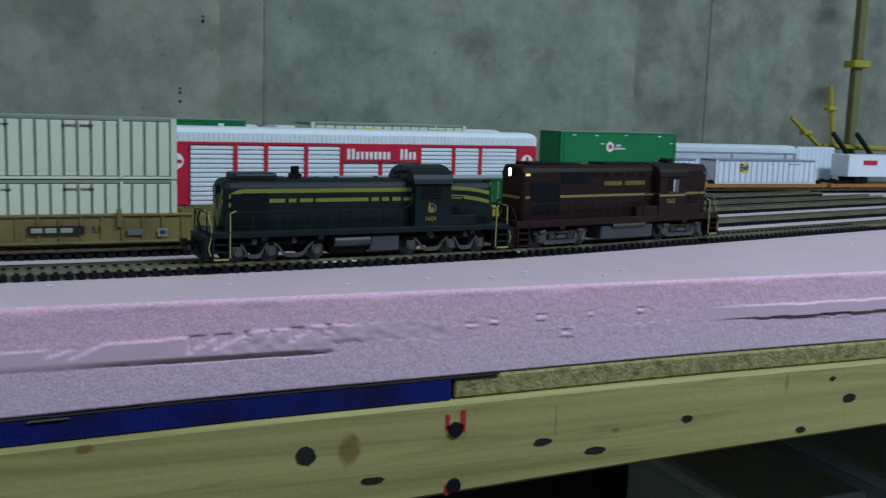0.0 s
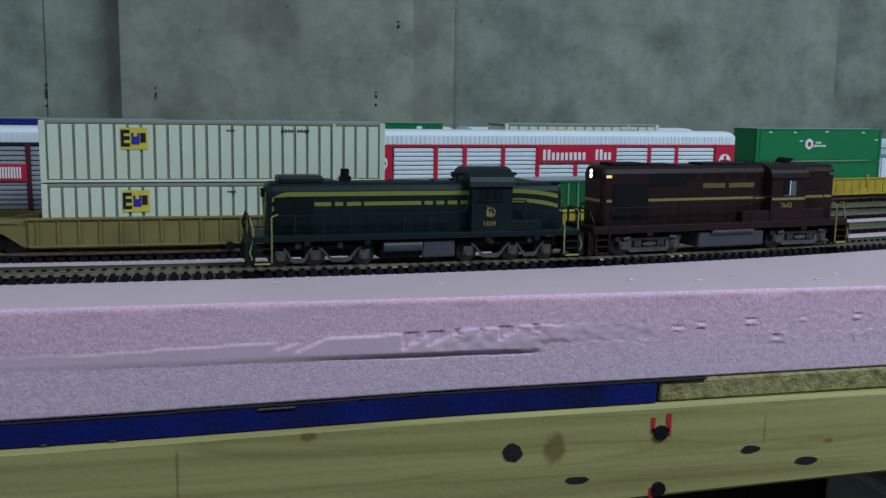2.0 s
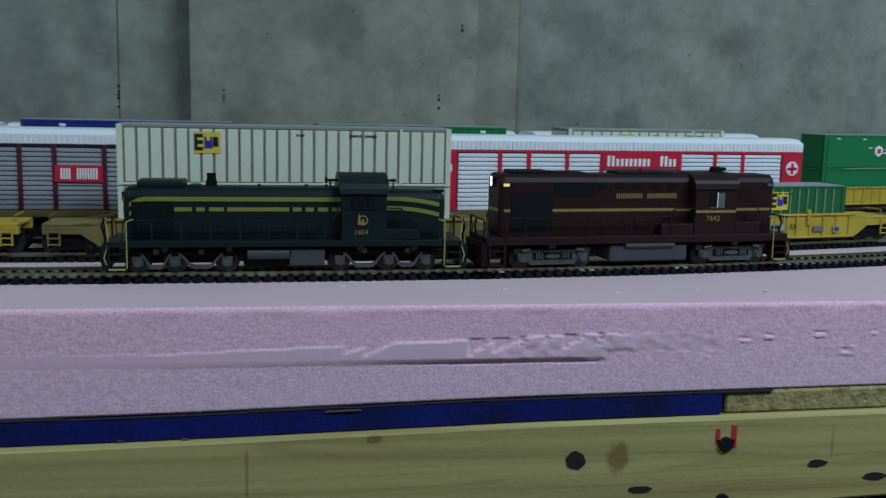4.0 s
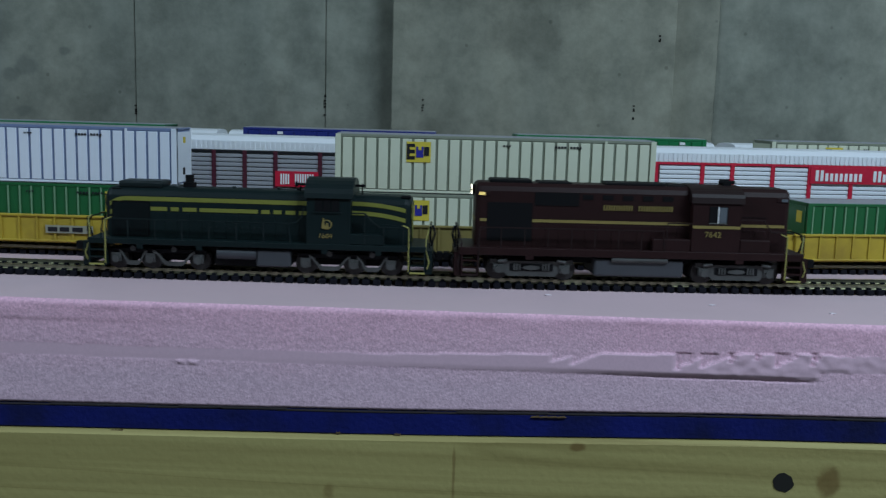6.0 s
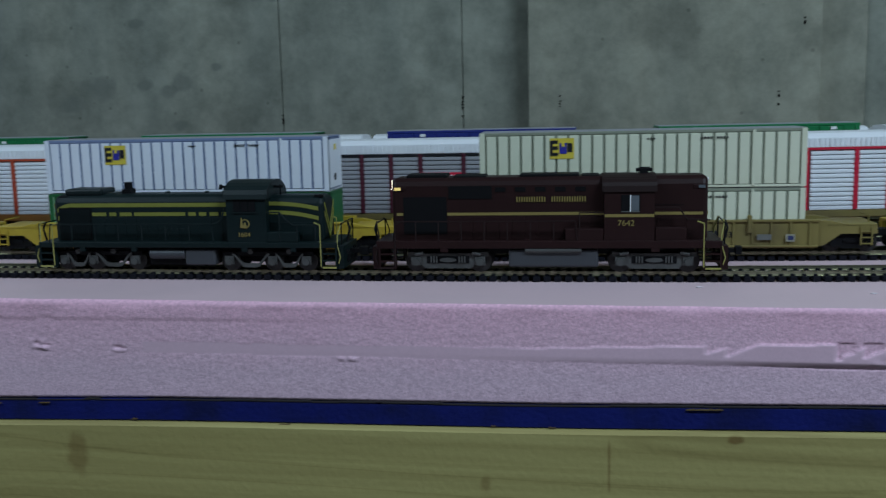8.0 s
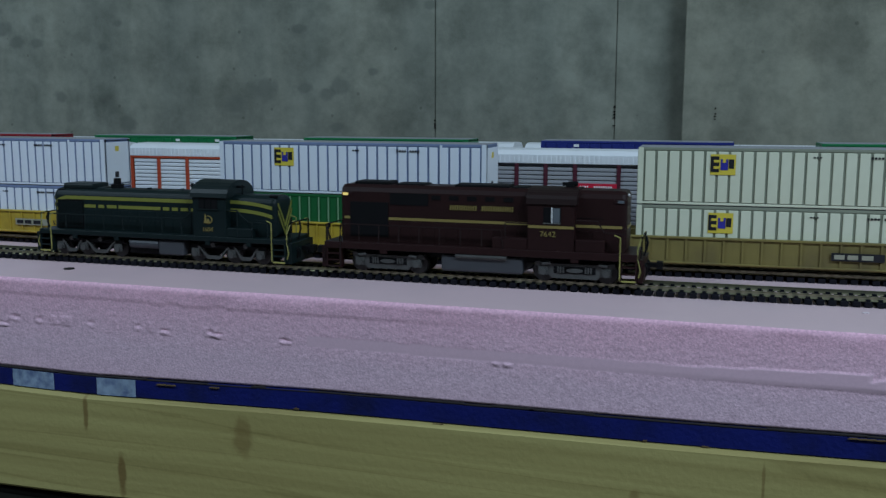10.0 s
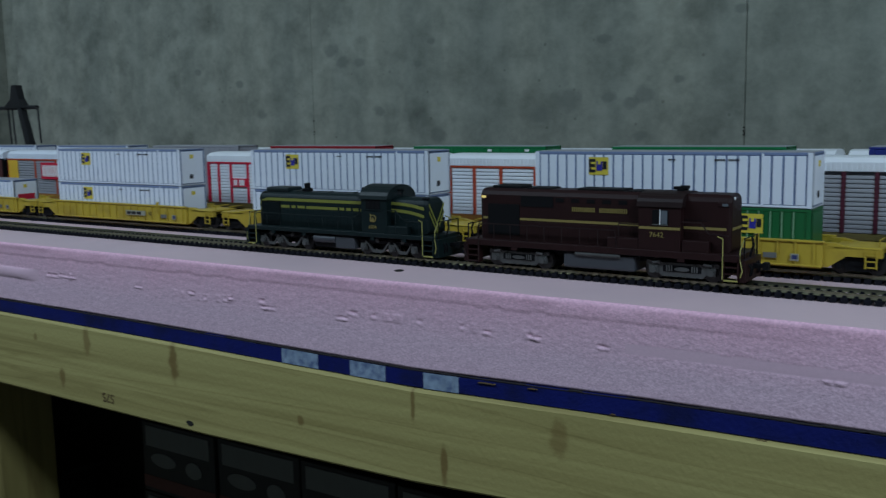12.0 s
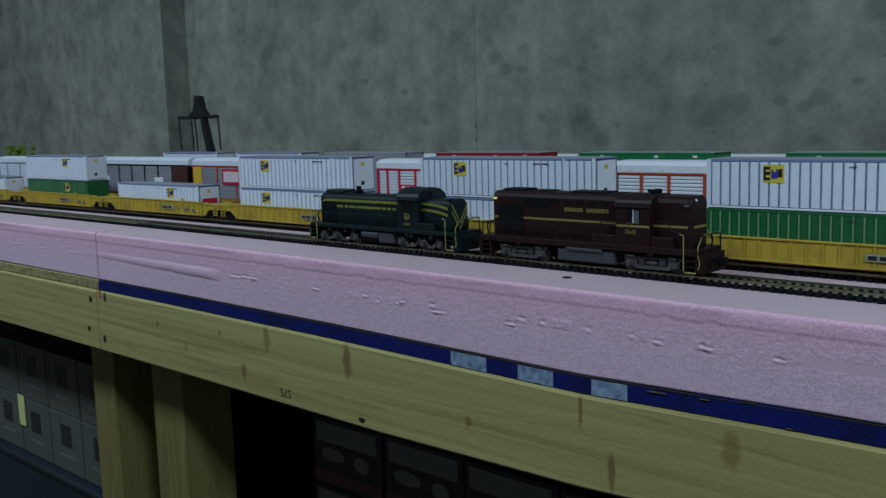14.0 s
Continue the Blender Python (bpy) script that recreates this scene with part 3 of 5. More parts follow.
def foam_board(x0, x1, fine, label):
    bm = bmesh.new()
    zs = np.concatenate((np.linspace(0.9992, 0.9885, 12), np.linspace(0.9878, 0.9680, 34), np.linspace(0.9668, FOAM_BOTTOM, 13)))
    cols, marks = [], []
    nx = int((x1 - x0) / fine)
    for i in range(nx + 1):
        x = x0 + (x1 - x0) * i / nx
        back = 0.36 if x < 0.72 else 0.565
        edge = 0.0008 * noise.noise((x * 40, 9, 9)) + 0.0012 * noise.noise((x * 9, 2, 9))
        ring = [(x, back, 1.0), (x, FRONT + 0.012, 1.0), (x, FRONT + 0.0014 + edge, 0.9999)]
        smooth = [False, False]
        drop = rail_top(x) - 0.9405
        for z in zs:
            zz = z + drop * (1.0 - z) / 0.0475
            out, flat = foam_out(x, zz)
            lip = 0.0006 * max(0.0, 1 - (0.9992 - z) / 0.0012)
            ring.append((x, FRONT + lip + edge * max(0.0, 1 - (0.9992 - z) / 0.004) - out, zz))
            smooth.append(flat)
        ring.append((x, back, FOAM_BOTTOM + drop))
        cols.append([bm.verts.new(p) for p in ring])
        marks.append(smooth + [False, False])
    for a, b, s in zip(cols, cols[1:], marks):
        for k in range(len(a)):
            f = bm.faces.new((a[k], b[k], b[(k + 1) % len(a)], a[(k + 1) % len(a)]))
            f.material_index = 1 if k < 2 else 2 if s[k] and s[k - 1] else 0
            f.smooth = k >= 2
    bm.faces.new(cols[0])
    bm.faces.new(cols[-1][::-1])
    bmesh.ops.recalc_face_normals(bm, faces=bm.faces[:])
    ob = part("foam_board", bm, "foam")
    ob.data.materials.append(M["foam_top"])
    ob.data.materials.append(M["foam_cut"])
    return tagged(ob, label, "foam board", "foam boards on the bench")


def build_bench():
    foam_board(JOINT + 0.001, 1.6, 0.0013, "thick pink rigid foam board with a rough hand-cut edge")
    foam_board(-2.40, JOINT - 0.001, 0.005, "second pink foam board butted at a dark joint")
    ZB = 0.9405
    ply = thing("plywood_sheet", pose(0, 0, 0), "blue painted plywood sheet under the pink foam", "plywood sheet")
    lay_along(part("sheet", long_box(JOINT + 0.002, 0.302, FRONT - 0.002, 0.36, ZB + 0.0002, FOAM_BOTTOM - 0.0006, 0.0007), "blue_ply", ply))
    for x0, x1 in ((-0.412, -0.379), (-0.351, -0.322), (-0.292, -0.266)):
        lay_along(part("worn_patch", bbox(x0, x1, FRONT - 0.0024, FRONT - 0.001, ZB + 0.0008, FOAM_BOTTOM - 0.0012), "pale_patch", ply, "pale scuffed patch of paint"))
    rnd = random.Random(8)
    gap = bmesh.new()
    x = JOINT + 0.01
    while x < 0.30:
        w = rnd.uniform(0.004, 0.05)
        zz = FOAM_BOTTOM - 0.0008 + rnd.uniform(-0.0002, 0.0002)
        box(gap, x, x + w, FRONT - 0.0022, FRONT, zz, zz + rnd.uniform(0.0002, 0.0006))
        x += w + rnd.uniform(-0.006, 0.0005)
    lay_along(part("splintered_edge", gap, "ply_dark", ply, "dark splintered upper ply layer"))
    for x, z, w in ((-0.246, 0.9495, 0.012), (-0.215, 0.9500, 0.006), (0.048, 0.9410, 0.003), (0.020, 0.9412, 0.002), (-0.085, 0.9400, 0.006), (0.118, 0.9505, 0.016), (-0.165, 0.9415, 0.003)):
        bm = bmesh.new()
        for k in range(4):
            u = x + w * (k / 4 - 0.5)
            h = 0.0006 + 0.0008 * abs(noise.noise((u * 900, k, 1.5)))
            prism(bm, [(u, z), (u + w * 0.3, z + 0.0002), (u + w * 0.24, z + h), (u + w * 0.05, z + h * 0.7)], FRONT - 0.0030, FRONT - 0.0019, "y")
        lay_along(part("splinter", bm, "knot", ply, "brown torn splinter of plywood"))
    raw = part("board_offcut", long_box(0.304, 1.6, FRONT - 0.001, 0.36, ZB + 0.0002, FOAM_BOTTOM - 0.0006, 0.0012), "osb")
    lay_along(raw)
    bmesh_rough(raw, 0.0012, 60)
    tagged(raw, "rough raw brown chipboard edge beside the blue plywood", "board")
    raw2 = part("board_offcut", long_box(-2.40, JOINT - 0.002, FRONT - 0.001, 0.36, ZB + 0.0002, FOAM_BOTTOM - 0.0006, 0.0012), "osb")
    lay_along(raw2)
    tagged(raw2, "raw brown chipboard strip under the far foam board", "board")
    # front rail of the bench
    ZL = ZB - 0.0665
    bench = thing("workbench", pose(0, 0, 0), "pale pine bench frame with knots, screws and red marks", "workbench")
    rail = lay_along(part("front_rail", long_box(JOINT + 0.001, 1.6, -0.0905, -0.0525, ZL, ZB, 0.0018), "wood", bench))
    taper_below(rail, 0.9)
    other = lay_along(part("front_rail", long_box(-2.40, JOINT - 0.001, -0.0905, -0.0525, ZL, ZB, 0.0018), "wood", bench))
    part("back_rail", bbox(-2.40, 1.6, 0.30, 0.338, ZL - 0.008, ZB - 0.008, 0.002), "wood", bench)

    def spot(name, x, z, w, h, mt, host, tilt=0.0, deep=0.0012):
        if name == "screw_head":
            bm = bmesh.new()
            bmesh.ops.create_cone(bm, cap_ends=True, segments=16, radius1=1, radius2=0.82, depth=1, matrix=pose(x, -0.0907, z) @ Matrix.Diagonal((w / 2, deep, h / 2, 1)) @ pose(0, 0, 0, 90))
            return part(name, bm, mt, host)
        return blob(name, x, z, w * 1.1, h * 1.1, -0.0908 if mt == "hole" else -0.0907, mt, host, x * 91 + z * 13, rough=0.3 if mt == "hole" else 0.7)
    for x, z, w, h, tilt in ((0.2285, 0.925, 0.0090, 0.0085, 0), (0.261, 0.909, 0.010, 0.003, -8), (0.353, 0.919, 0.0095, 0.0036, 0), (0.384, 0.911, 0.0115, 0.0036, 8), (0.442, 0.923, 0.0065, 0.0036, 0), (0.523, 0.909, 0.007, 0.0032, 10), (0.558, 0.925, 0.0085, 0.0048, -15), (0.544, 0.938, 0.004, 0.0024, 0), (-0.508, 0.876, 0.007, 0.0036, 20), (-0.916, 0.931, 0.005, 0.009, 0), (-0.923, 0.885, 0.006, 0.008, 15)):
        spot("bore_hole", x, z, w, h, "hole", rail, tilt)
    for x, z in ((-0.949, 0.926), (-0.957, 0.892)):
        spot("bore_hole", x, z, 0.006, 0.006, "hole", other)
    for z in (0.9305, 0.9015):
        spot("screw_head", 0.3038, z, 0.0085, 0.0085, "screw", rail, deep=0.0022)
    for dims in ((0.2985, 0.3005, 0.931, 0.9385), (0.3065, 0.3090, 0.929, 0.9402), (0.2990, 0.3080, 0.9305, 0.9330), (0.2990, 0.3012, 0.897, 0.9025), (-0.9275, -0.9250, 0.930, 0.9385)):
        part("red_mark", bbox(dims[0], dims[1], -0.0909, -0.0904, dims[2], dims[3]), "red_mark", rail, "hand-drawn red marker stroke")
    # stamp on the stud, upside down
    numerals("575", 0.0105, "knot", rail, -0.605, -0.0908, 0.8845, 180)
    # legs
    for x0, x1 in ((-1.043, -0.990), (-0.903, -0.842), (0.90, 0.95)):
        part("leg", bbox(x0, x1, -0.050, 0.012, 0.0, 0.932, 0.002, 2), "post_wood_shaded", bench)
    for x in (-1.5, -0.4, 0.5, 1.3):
        part("leg", bbox(x, x + 0.038, 0.25, 0.299, 0.0, ZB - 0.010, 0.002), "post_wood_shaded", bench)


def bmesh_rough(ob, amp, freq):
    for v in ob.data.vertices:
        v.co.y += amp * 0.3 * noise.noise(v.co * freq)


# ---- track ----
def track(d, s0, s1, parts_range=None):
    tr = thing("track", pose(0, 0, 0), "model railway track with metal rails on black ties" if d == 0 else "model railway track on the pink foam behind the front line", "model track", "yard tracks")
    for off in (-0.00825, 0.00825):
        bm = bmesh.new()
        prev = None
        n = int((s1 - s0) / 0.02)
        for i in range(n + 1):
            s = s0 + (s1 - s0) * i / n
            p, a = on_track(s, d)
            nx, ny = -math.sin(a), math.cos(a)
            ring = []
            for u, z in ((-0.0013, -0.0024), (-0.0004, -0.0018), (-0.0004, -0.0007), (-0.0006, 0.0), (0.0006, 0.0), (0.0004, -0.0007), (0.0004, -0.0018), (0.0013, -0.0024)):
                ring.append(bm.verts.new((p.x + nx * (off + u), p.y + ny * (off + u), p.z + z)))
            if prev:
                for k in range(8):
                    bm.faces.new((prev[k], prev[(k + 1) % 8], ring[(k + 1) % 8], ring[k]))
            prev = ring
        bmesh.ops.recalc_face_normals(bm, faces=bm.faces[:])
        part("rail", bm, "rail", tr)
    pitch = 0.0057
    proto = None
    rest = bmesh.new()
    k = 0
    rnd = random.Random(int(d * 1000) + 5)
    s = s0
    while s < s1:
        p, a = on_track(s, d)
        m = Matrix.Translation((p.x, p.y, 0)) @ Matrix.Rotation(a + rnd.uniform(-0.012, 0.012), 4, "Z")
        if parts_range and parts_range[0] < s < parts_range[1] and k < 300:
            if proto is None:
                t = bbox(-0.0019, 0.0019, -0.0124, 0.0124, 1.0002, RAIL_Z - 0.0023, 0.0003)
                for u in (-0.00825, 0.00825):
                    box(t, -0.0010, 0.0010, u - 0.0022, u + 0.0022, RAIL_Z - 0.0023, RAIL_Z - 0.0014)
                proto = part("tie", t, "tie", tr)
                ob = proto
            else:
                ob = new("tie", proto.data)
                ob.parent = tr
            ob.matrix_basis = m
            k += 1
        else:
            box(rest, -0.0019, 0.0019, -0.0124, 0.0124, 1.0002, RAIL_Z - 0.0023, m)
        s += pitch
    if len(rest.verts):
        tagged(part("tie", rest, "tie", tr), kind="stuff")
    else:
        rest.free()
    return tr


# ---- rolling stock: shared pieces ----
def glyph_bars(parent, x0, x1, z0, z1, y, material, count, name="lettering_bar", gaps=(), weight=0.62, tall=()):
    """A line of lettering as plain upright bars."""
    step = (x1 - x0) / count
    for i in range(count):
        if i in gaps:
            continue
        h = (z1 - z0) * (1.0 if i in tall or not tall else 0.72)
        a, b = x0 + step * i, x0 + step * (i + weight)
        part(name, bbox(a, b, y - 0.00025, y + 0.0002, z0, z0 + h), material, parent)


def truck(parent, x, axles, span, material, zc=0.0058, style="c", spots=None):
    """A bogie: side frames, wheels with axle boxes; spots gives uneven axle places."""
    tk = part("truck", bbox(x - span / 2, x + span / 2, -0.0045, 0.0045, 0.004, 0.0085), "black", parent, "weathered grey truck")
    half = span / 2
    places = list(spots) if spots else [x - half + span * i / max(1, axles - 1) for i in range(axles)]
    for side in (-1, 1):
        y0, y1 = sorted((side * 0.0108, side * 0.0128))
        out = side * 0.0136
        ya, yb = sorted((side * 0.0122, out))
        bm = bmesh.new()
        for ax in places:
            box(bm, ax - 0.0025, ax + 0.0025, ya, yb, 0.0040, 0.0086)
            cyl(bm, (ax, side * 0.0125, zc), (ax, side * 0.0148, zc), 0.0019, 12)
        if style == "c":
            # black instead of truck grey: the shade below the walkway, painted in
            part("top_beam", bbox(places[0] - 0.004, places[-1] + 0.004, y0, y1, 0.0088, 0.0112, 0.0003), "black", tk)
            for a, b in zip(places, places[1:]):
                # swooping equaliser bar between two axle boxes
                n = 14
                lo, hi = [], []
                for k in range(n + 1):
                    u = k / n
                    w = min(1.0, min(u, 1 - u) / 0.34)
                    sag = 0.5 - 0.5 * math.cos(math.pi * w)
                    xx = a + 0.0016 + (b - a - 0.0032) * u
                    z = 0.0098 - 0.0064 * sag
                    thick = 0.0013 + 0.0008 * sag
                    lo.append((xx, z - thick / 2))
                    hi.append((xx, z + thick / 2))
                prism(bm, lo + hi[::-1], ya, yb, "y")
                cyl(bm, ((a + b) / 2, side * 0.0118, 0.0112), ((a + b) / 2, side * 0.0140, 0.0112), 0.0015, 8)
        else:
            a, b = places[0], places[-1]
            mid = (a + b) / 2
            prism(bm, [(a - 0.0042, 0.0112), (a - 0.0042, 0.0086), (a - 0.0026, 0.0086), (a - 0.0026, 0.0040), (a + 0.0030, 0.0040), (a + 0.0046, 0.0022), (b - 0.0046, 0.0022), (b - 0.0030, 0.0040), (b + 0.0026, 0.0040), (b + 0.0026, 0.0086), (b + 0.0042, 0.0086), (b + 0.0042, 0.0112), (b - 0.0050, 0.0102), (a + 0.0050, 0.0102)], y0, y1, "y")
            slot = bbox(a + 0.0056, b - 0.0056, ya, ya + 0.0003, 0.0050, 0.0088) if side < 0 else bbox(a + 0.0056, b - 0.0056, yb - 0.0003, yb, 0.0050, 0.0088)
            for v in slot.verts:
                v.co.y += -side * 0.0006
            part("spring_slot", slot, "black", tk)
            for dx in (-0.0072, 0.0072):
                for k in (-1, 0, 1):
                    if abs(dx) + 0.002 < (b - a) / 2 - 0.004:
                        box(bm, mid + dx + k * 0.0014 - 0.0004, mid + dx + k * 0.0014 + 0.0004, ya, yb, 0.0054, 0.0088)
            spring = []
            for k in range(12):
                q = 2 * math.pi * k / 12
                spring.append((mid + 0.0044 * math.cos(q), 0.0068 + 0.0012 * math.sin(q)))
            prism(bm, spring, ya, yb, "y")
            for ax, w in ((a, -1), (b, 1)):
                cyl(bm, (ax + w * 0.0004, out, 0.0100), (ax - w * 0.0040, out, 0.0108), 0.0011, 8)
        part("side_frame", bm, material, tk)
    for ax in places:
        bm = bmesh.new()
        for side in (-1, 1):
            cyl(bm, (ax, side * 0.0078, zc), (ax, side * 0.0100, zc), zc, 20)
            cyl(bm, (ax, side * 0.0070, zc), (ax, side * 0.0078, zc), zc + 0.0004, 20)
        cyl(bm, (ax, -0.0078, zc), (ax, 0.0078, zc), 0.001, 6)
        part("wheelset", bm, "wheel", tk)
    return tk


def coupler(parent, x, way):
    bm = bmesh.new()
    box(bm, min(x, x + way * 0.008), max(x, x + way * 0.008), -0.0012, 0.0012, 0.0088, 0.0112)
    box(bm, min(x + way * 0.0065, x + way * 0.0095), max(x + way * 0.0065, x + way * 0.0095), -0.0022, 0.0022, 0.0080, 0.0122)
    part("coupler", bm, "black", parent)


def hood_profile(w, z0, z1, r):
    pts = [(-w, z0), (w, z0)]
    for k in range(7):
        a = math.pi / 2 * k / 6
        pts.append((w - r + r * math.cos(a), z1 - r + r * math.sin(a)))
    for k in range(7):
        a = math.pi / 2 + math.pi / 2 * k / 6
        pts.append((-w + r + r * math.cos(a), z1 - r + r * math.sin(a)))
    return pts


def handrail(parent, x0, x1, side, z0, z1, posts, material, yy=0.0160):
    bm = bmesh.new()
    y = side * yy
    wire(bm, [(x0, y, z0), (x0 + 0.001, y, z1), (x1 - 0.001, y, z1), (x1, y, z0)], 0.00035)
    for k in range(1, posts):
        x = x0 + (x1 - x0) * k / posts
        cyl(bm, (x, y, z0), (x, y, z1), 0.0003, 5)
    part("handrail", bm, material, parent)


def end_works(parent, x, way, body, railing):
    """Pilot, steps, end railings and hoses at one end; way is -1 at the front."""
    bm = bmesh.new()
    box(bm, min(x, x + way * 0.003), max(x, x + way * 0.003), -0.0150, 0.0150, 0.0022, 0.0145)
    part("pilot", bm, body, parent)
    for side in (-1, 1):
        st = bmesh.new()
        y0, y1 = sorted((side * 0.0115, side * 0.0165))
        for z in (0.0025, 0.0062, 0.0100):
            box(st, min(x - way * 0.008, x - way * 0.001), max(x - way * 0.008, x - way * 0.001), y0, y1, z, z + 0.0007)
        box(st, min(x - way * 0.0088, x - way * 0.0080), max(x - way * 0.0088, x - way * 0.0080), y0, y1, 0.0022, 0.0150)
        box(st, min(x - way * 0.0010, x - way * 0.0002), max(x - way * 0.0010, x - way * 0.0002), y0, y1, 0.0022, 0.0150)
        part("step_well", st, body, parent)
        edge = bbox(min(x - way * 0.0080, x - way * 0.0005), max(x - way * 0.0080, x - way * 0.0005), side * 0.0168 - 0.0002, side * 0.0168 + 0.0002, 0.0025, 0.0034)
        part("step_edge", edge, railing, parent)
        r = bmesh.new()
        y = side * 0.0166
        wire(r, [(x - way * 0.0088, y, 0.0035), (x - way * 0.0088, y, 0.0262), (x - way * 0.0120, y * 0.97, 0.0275)], 0.00034)
        wire(r, [(x + way * 0.0005, y * 0.95, 0.0050), (x + way * 0.0016, y * 0.95, 0.0085), (x - way * 0.0002, y * 0.9, 0.0150), (x - way * 0.0002, y * 0.85, 0.0200), (x + way * 0.0014, y * 0.7, 0.0265), (x + way * 0.0014, y * 0.4, 0.0270)], 0.00034)
        part("grab_rail", r, railing, parent)
    for yy in (-0.009, -0.006, 0.006, 0.009):
        part("hose", wire(bmesh.new(), [(x + way * 0.002, yy, 0.0125), (x + way * 0.0045, yy, 0.0095), (x + way * 0.0038, yy, 0.0050)], 0.00045), "black", parent)
    h = wire(bmesh.new(), [(x + way * 0.0015, -0.012, 0.0150), (x + way * 0.0015, -0.012, 0.0265), (x + way * 0.0015, 0.012, 0.0265), (x + way * 0.0015, 0.012, 0.0150)], 0.0004)
    part("end_railing", h, "black", parent)
    part("cable", wire(bmesh.new(), [(x + way * 0.0022, -0.004, 0.0155), (x + way * 0.0040, -0.004, 0.0225), (x + way * 0.0028, -0.003, 0.0265)], 0.0006), "black", parent)
    coupler(parent, x + way * 0.002, way)


def stretch(e, k):
    """Set an engine's true length before its parts are used."""
    done = set()
    for o in e.children_recursive:
        if o.data and o.data.name not in done:
            done.add(o.data.name)
            for v in o.data.vertices:
                v.co.x *= k
    return e


def green_engine():
    e = thing("model_locomotive", pose(0, 0, RAIL_Z), "dark green diesel model with yellow stripes, headlamp lit", "model train", "coupled engines")
    X = 0.0785
    part("walkway", bbox(-X - 0.006, X + 0.007, -0.0165, 0.0165, 0.0136, 0.0166, 0.0003), "green_loco", e)
    lh = prism(bmesh.new(), hood_profile(0.0108, 0.0166, 0.0427, 0.0056), -0.0775, 0.0256)
    bmesh.ops.bevel(lh, geom=[g for g in lh.edges if all(abs(v.co.x + 0.0775) < 1e-5 for v in g.verts)], offset=0.0034, segments=4, affect="EDGES", profile=0.5)
    part("long_hood", lh, "green_loco", e, smooth=False)
    sh = prism(bmesh.new(), hood_profile(0.0108, 0.0166, 0.0416, 0.0056), 0.0470, 0.0775)
    bmesh.ops.bevel(sh, geom=[g for g in sh.edges if all(abs(v.co.x - 0.0775) < 1e-5 for v in g.verts)], offset=0.0034, segments=4, affect="EDGES", profile=0.5)
    part("short_hood", sh, "green_loco", e)
    cab = prism(bmesh.new(), [(-0.0160, 0.0166), (0.0160, 0.0166), (0.0160, 0.0412), (-0.0160, 0.0412)], 0.0254, 0.0474)
    cabp = part("cab", cab, "green_loco", e)
    roof = []
    for k in range(13):
        a = math.pi * k / 12
        roof.append((0.0172 * math.cos(a), 0.0404 + 0.0098 * math.sin(a)))
    part("cab_roof", prism(bmesh.new(), roof, 0.0242, 0.0484), "green_roof", cabp)
    for side in (-1, 1):
        for k in range(3):
            x = 0.0296 + k * 0.0042
            y0, y1 = sorted((side * 0.0157, side * 0.0163))
            part("window", bbox(x, x + 0.0037, y0, y1, 0.0334, 0.0405), "black", cabp, "dark cab side window")
        y0, y1 = sorted((side * 0.0166, side * 0.0161))
        part("window_sill", bbox(0.0286, 0.0426, y0, y1, 0.0327, 0.0333), "green_roof", cabp)
    # stripes along the hood, curving down over the ends
    for z0, z1, segs in ((0.0358, 0.0380, ((-0.0660, 0.0253),)), (0.0308, 0.0328, ((-0.0542, -0.0460), (-0.0440, -0.0400), (-0.0380, -0.0310), (-0.0295, 0.0000), (0.0018, 0.0060), (0.0080, 0.0120), (0.0140, 0.0190), (0.0208, 0.0252)))):
        for a, b in segs:
            for side in (-1, 1):
                y0, y1 = sorted((side * 0.0110, side * 0.0107))
                part("stripe", bbox(a, b, y0, y1, z0, z1), "yellow_stripe", e)
    for base, z0 in ((0.0358, 0.0285), (0.0308, 0.0235)):
        for xe, way in ((-0.0776, -1), (0.0776, 1)):
            bm = bmesh.new()
            prism(bm, [(-0.0088, base), (-0.0088, base + 0.0021), (0, z0 - 0.0040), (0.0088, base + 0.0021), (0.0088, base), (0, z0 - 0.0066)], xe - 0.0002, xe + 0.0002)
            part("end_stripe", bm, "yellow_stripe", e, "yellow v-shaped end stripe")
    for z0, drop, xa, xb in ((0.0364, 0.0030, 0.0476, 0.0746), (0.0316, 0.0034, 0.0476, 0.0746), (0.0359, 0.0030, -0.0658, -0.0748), (0.0309, 0.0026, -0.0686, -0.0748)):
        for side in (-1, 1):
            bm = bmesh.new()
            n = 10
            lo = [(xa + (xb - xa) * i / n, z0 - drop * (i / n) ** 2.2) for i in range(n + 1)]
            hi = [(x, z + 0.0021) for x, z in lo]
            prism(bm, lo + hi[::-1], side * 0.0107, side * 0.0110, "y")
            part("stripe", bm, "yellow_stripe", e)
    # radiator shutters, doors and roof gear
    for side in (-1, 1):
        y0, y1 = sorted((side * 0.0112, side * 0.0107))
        g = part("radiator_shutter", bbox(-0.0738, -0.0550, y0, y1, 0.0175, 0.0355), "black", e, "black radiator shutter")
        for k in range(17):
            x = -0.0730 + k * 0.00105
            ys = sorted((side * 0.01145, side * 0.0112))
            part("slat", bbox(x, x + 0.0004, ys[0], ys[1], 0.0180, 0.0345), "green_roof", g)
        for k in range(12):
            x = -0.0530 + k * 0.0062
            ys = sorted((side * 0.01098, side * 0.0107))
            part("hood_door", bbox(x, x + 0.0058, ys[0], ys[1], 0.0172, 0.0298, 0.0001), "green_loco", e)
        for k in range(5):
            x = 0.0482 + k * 0.0058
            ys = sorted((side * 0.01098, side * 0.0107))
            part("hood_door", bbox(x, x + 0.0055, ys[0], ys[1], 0.0172, 0.0270, 0.0001), "green_loco", e)
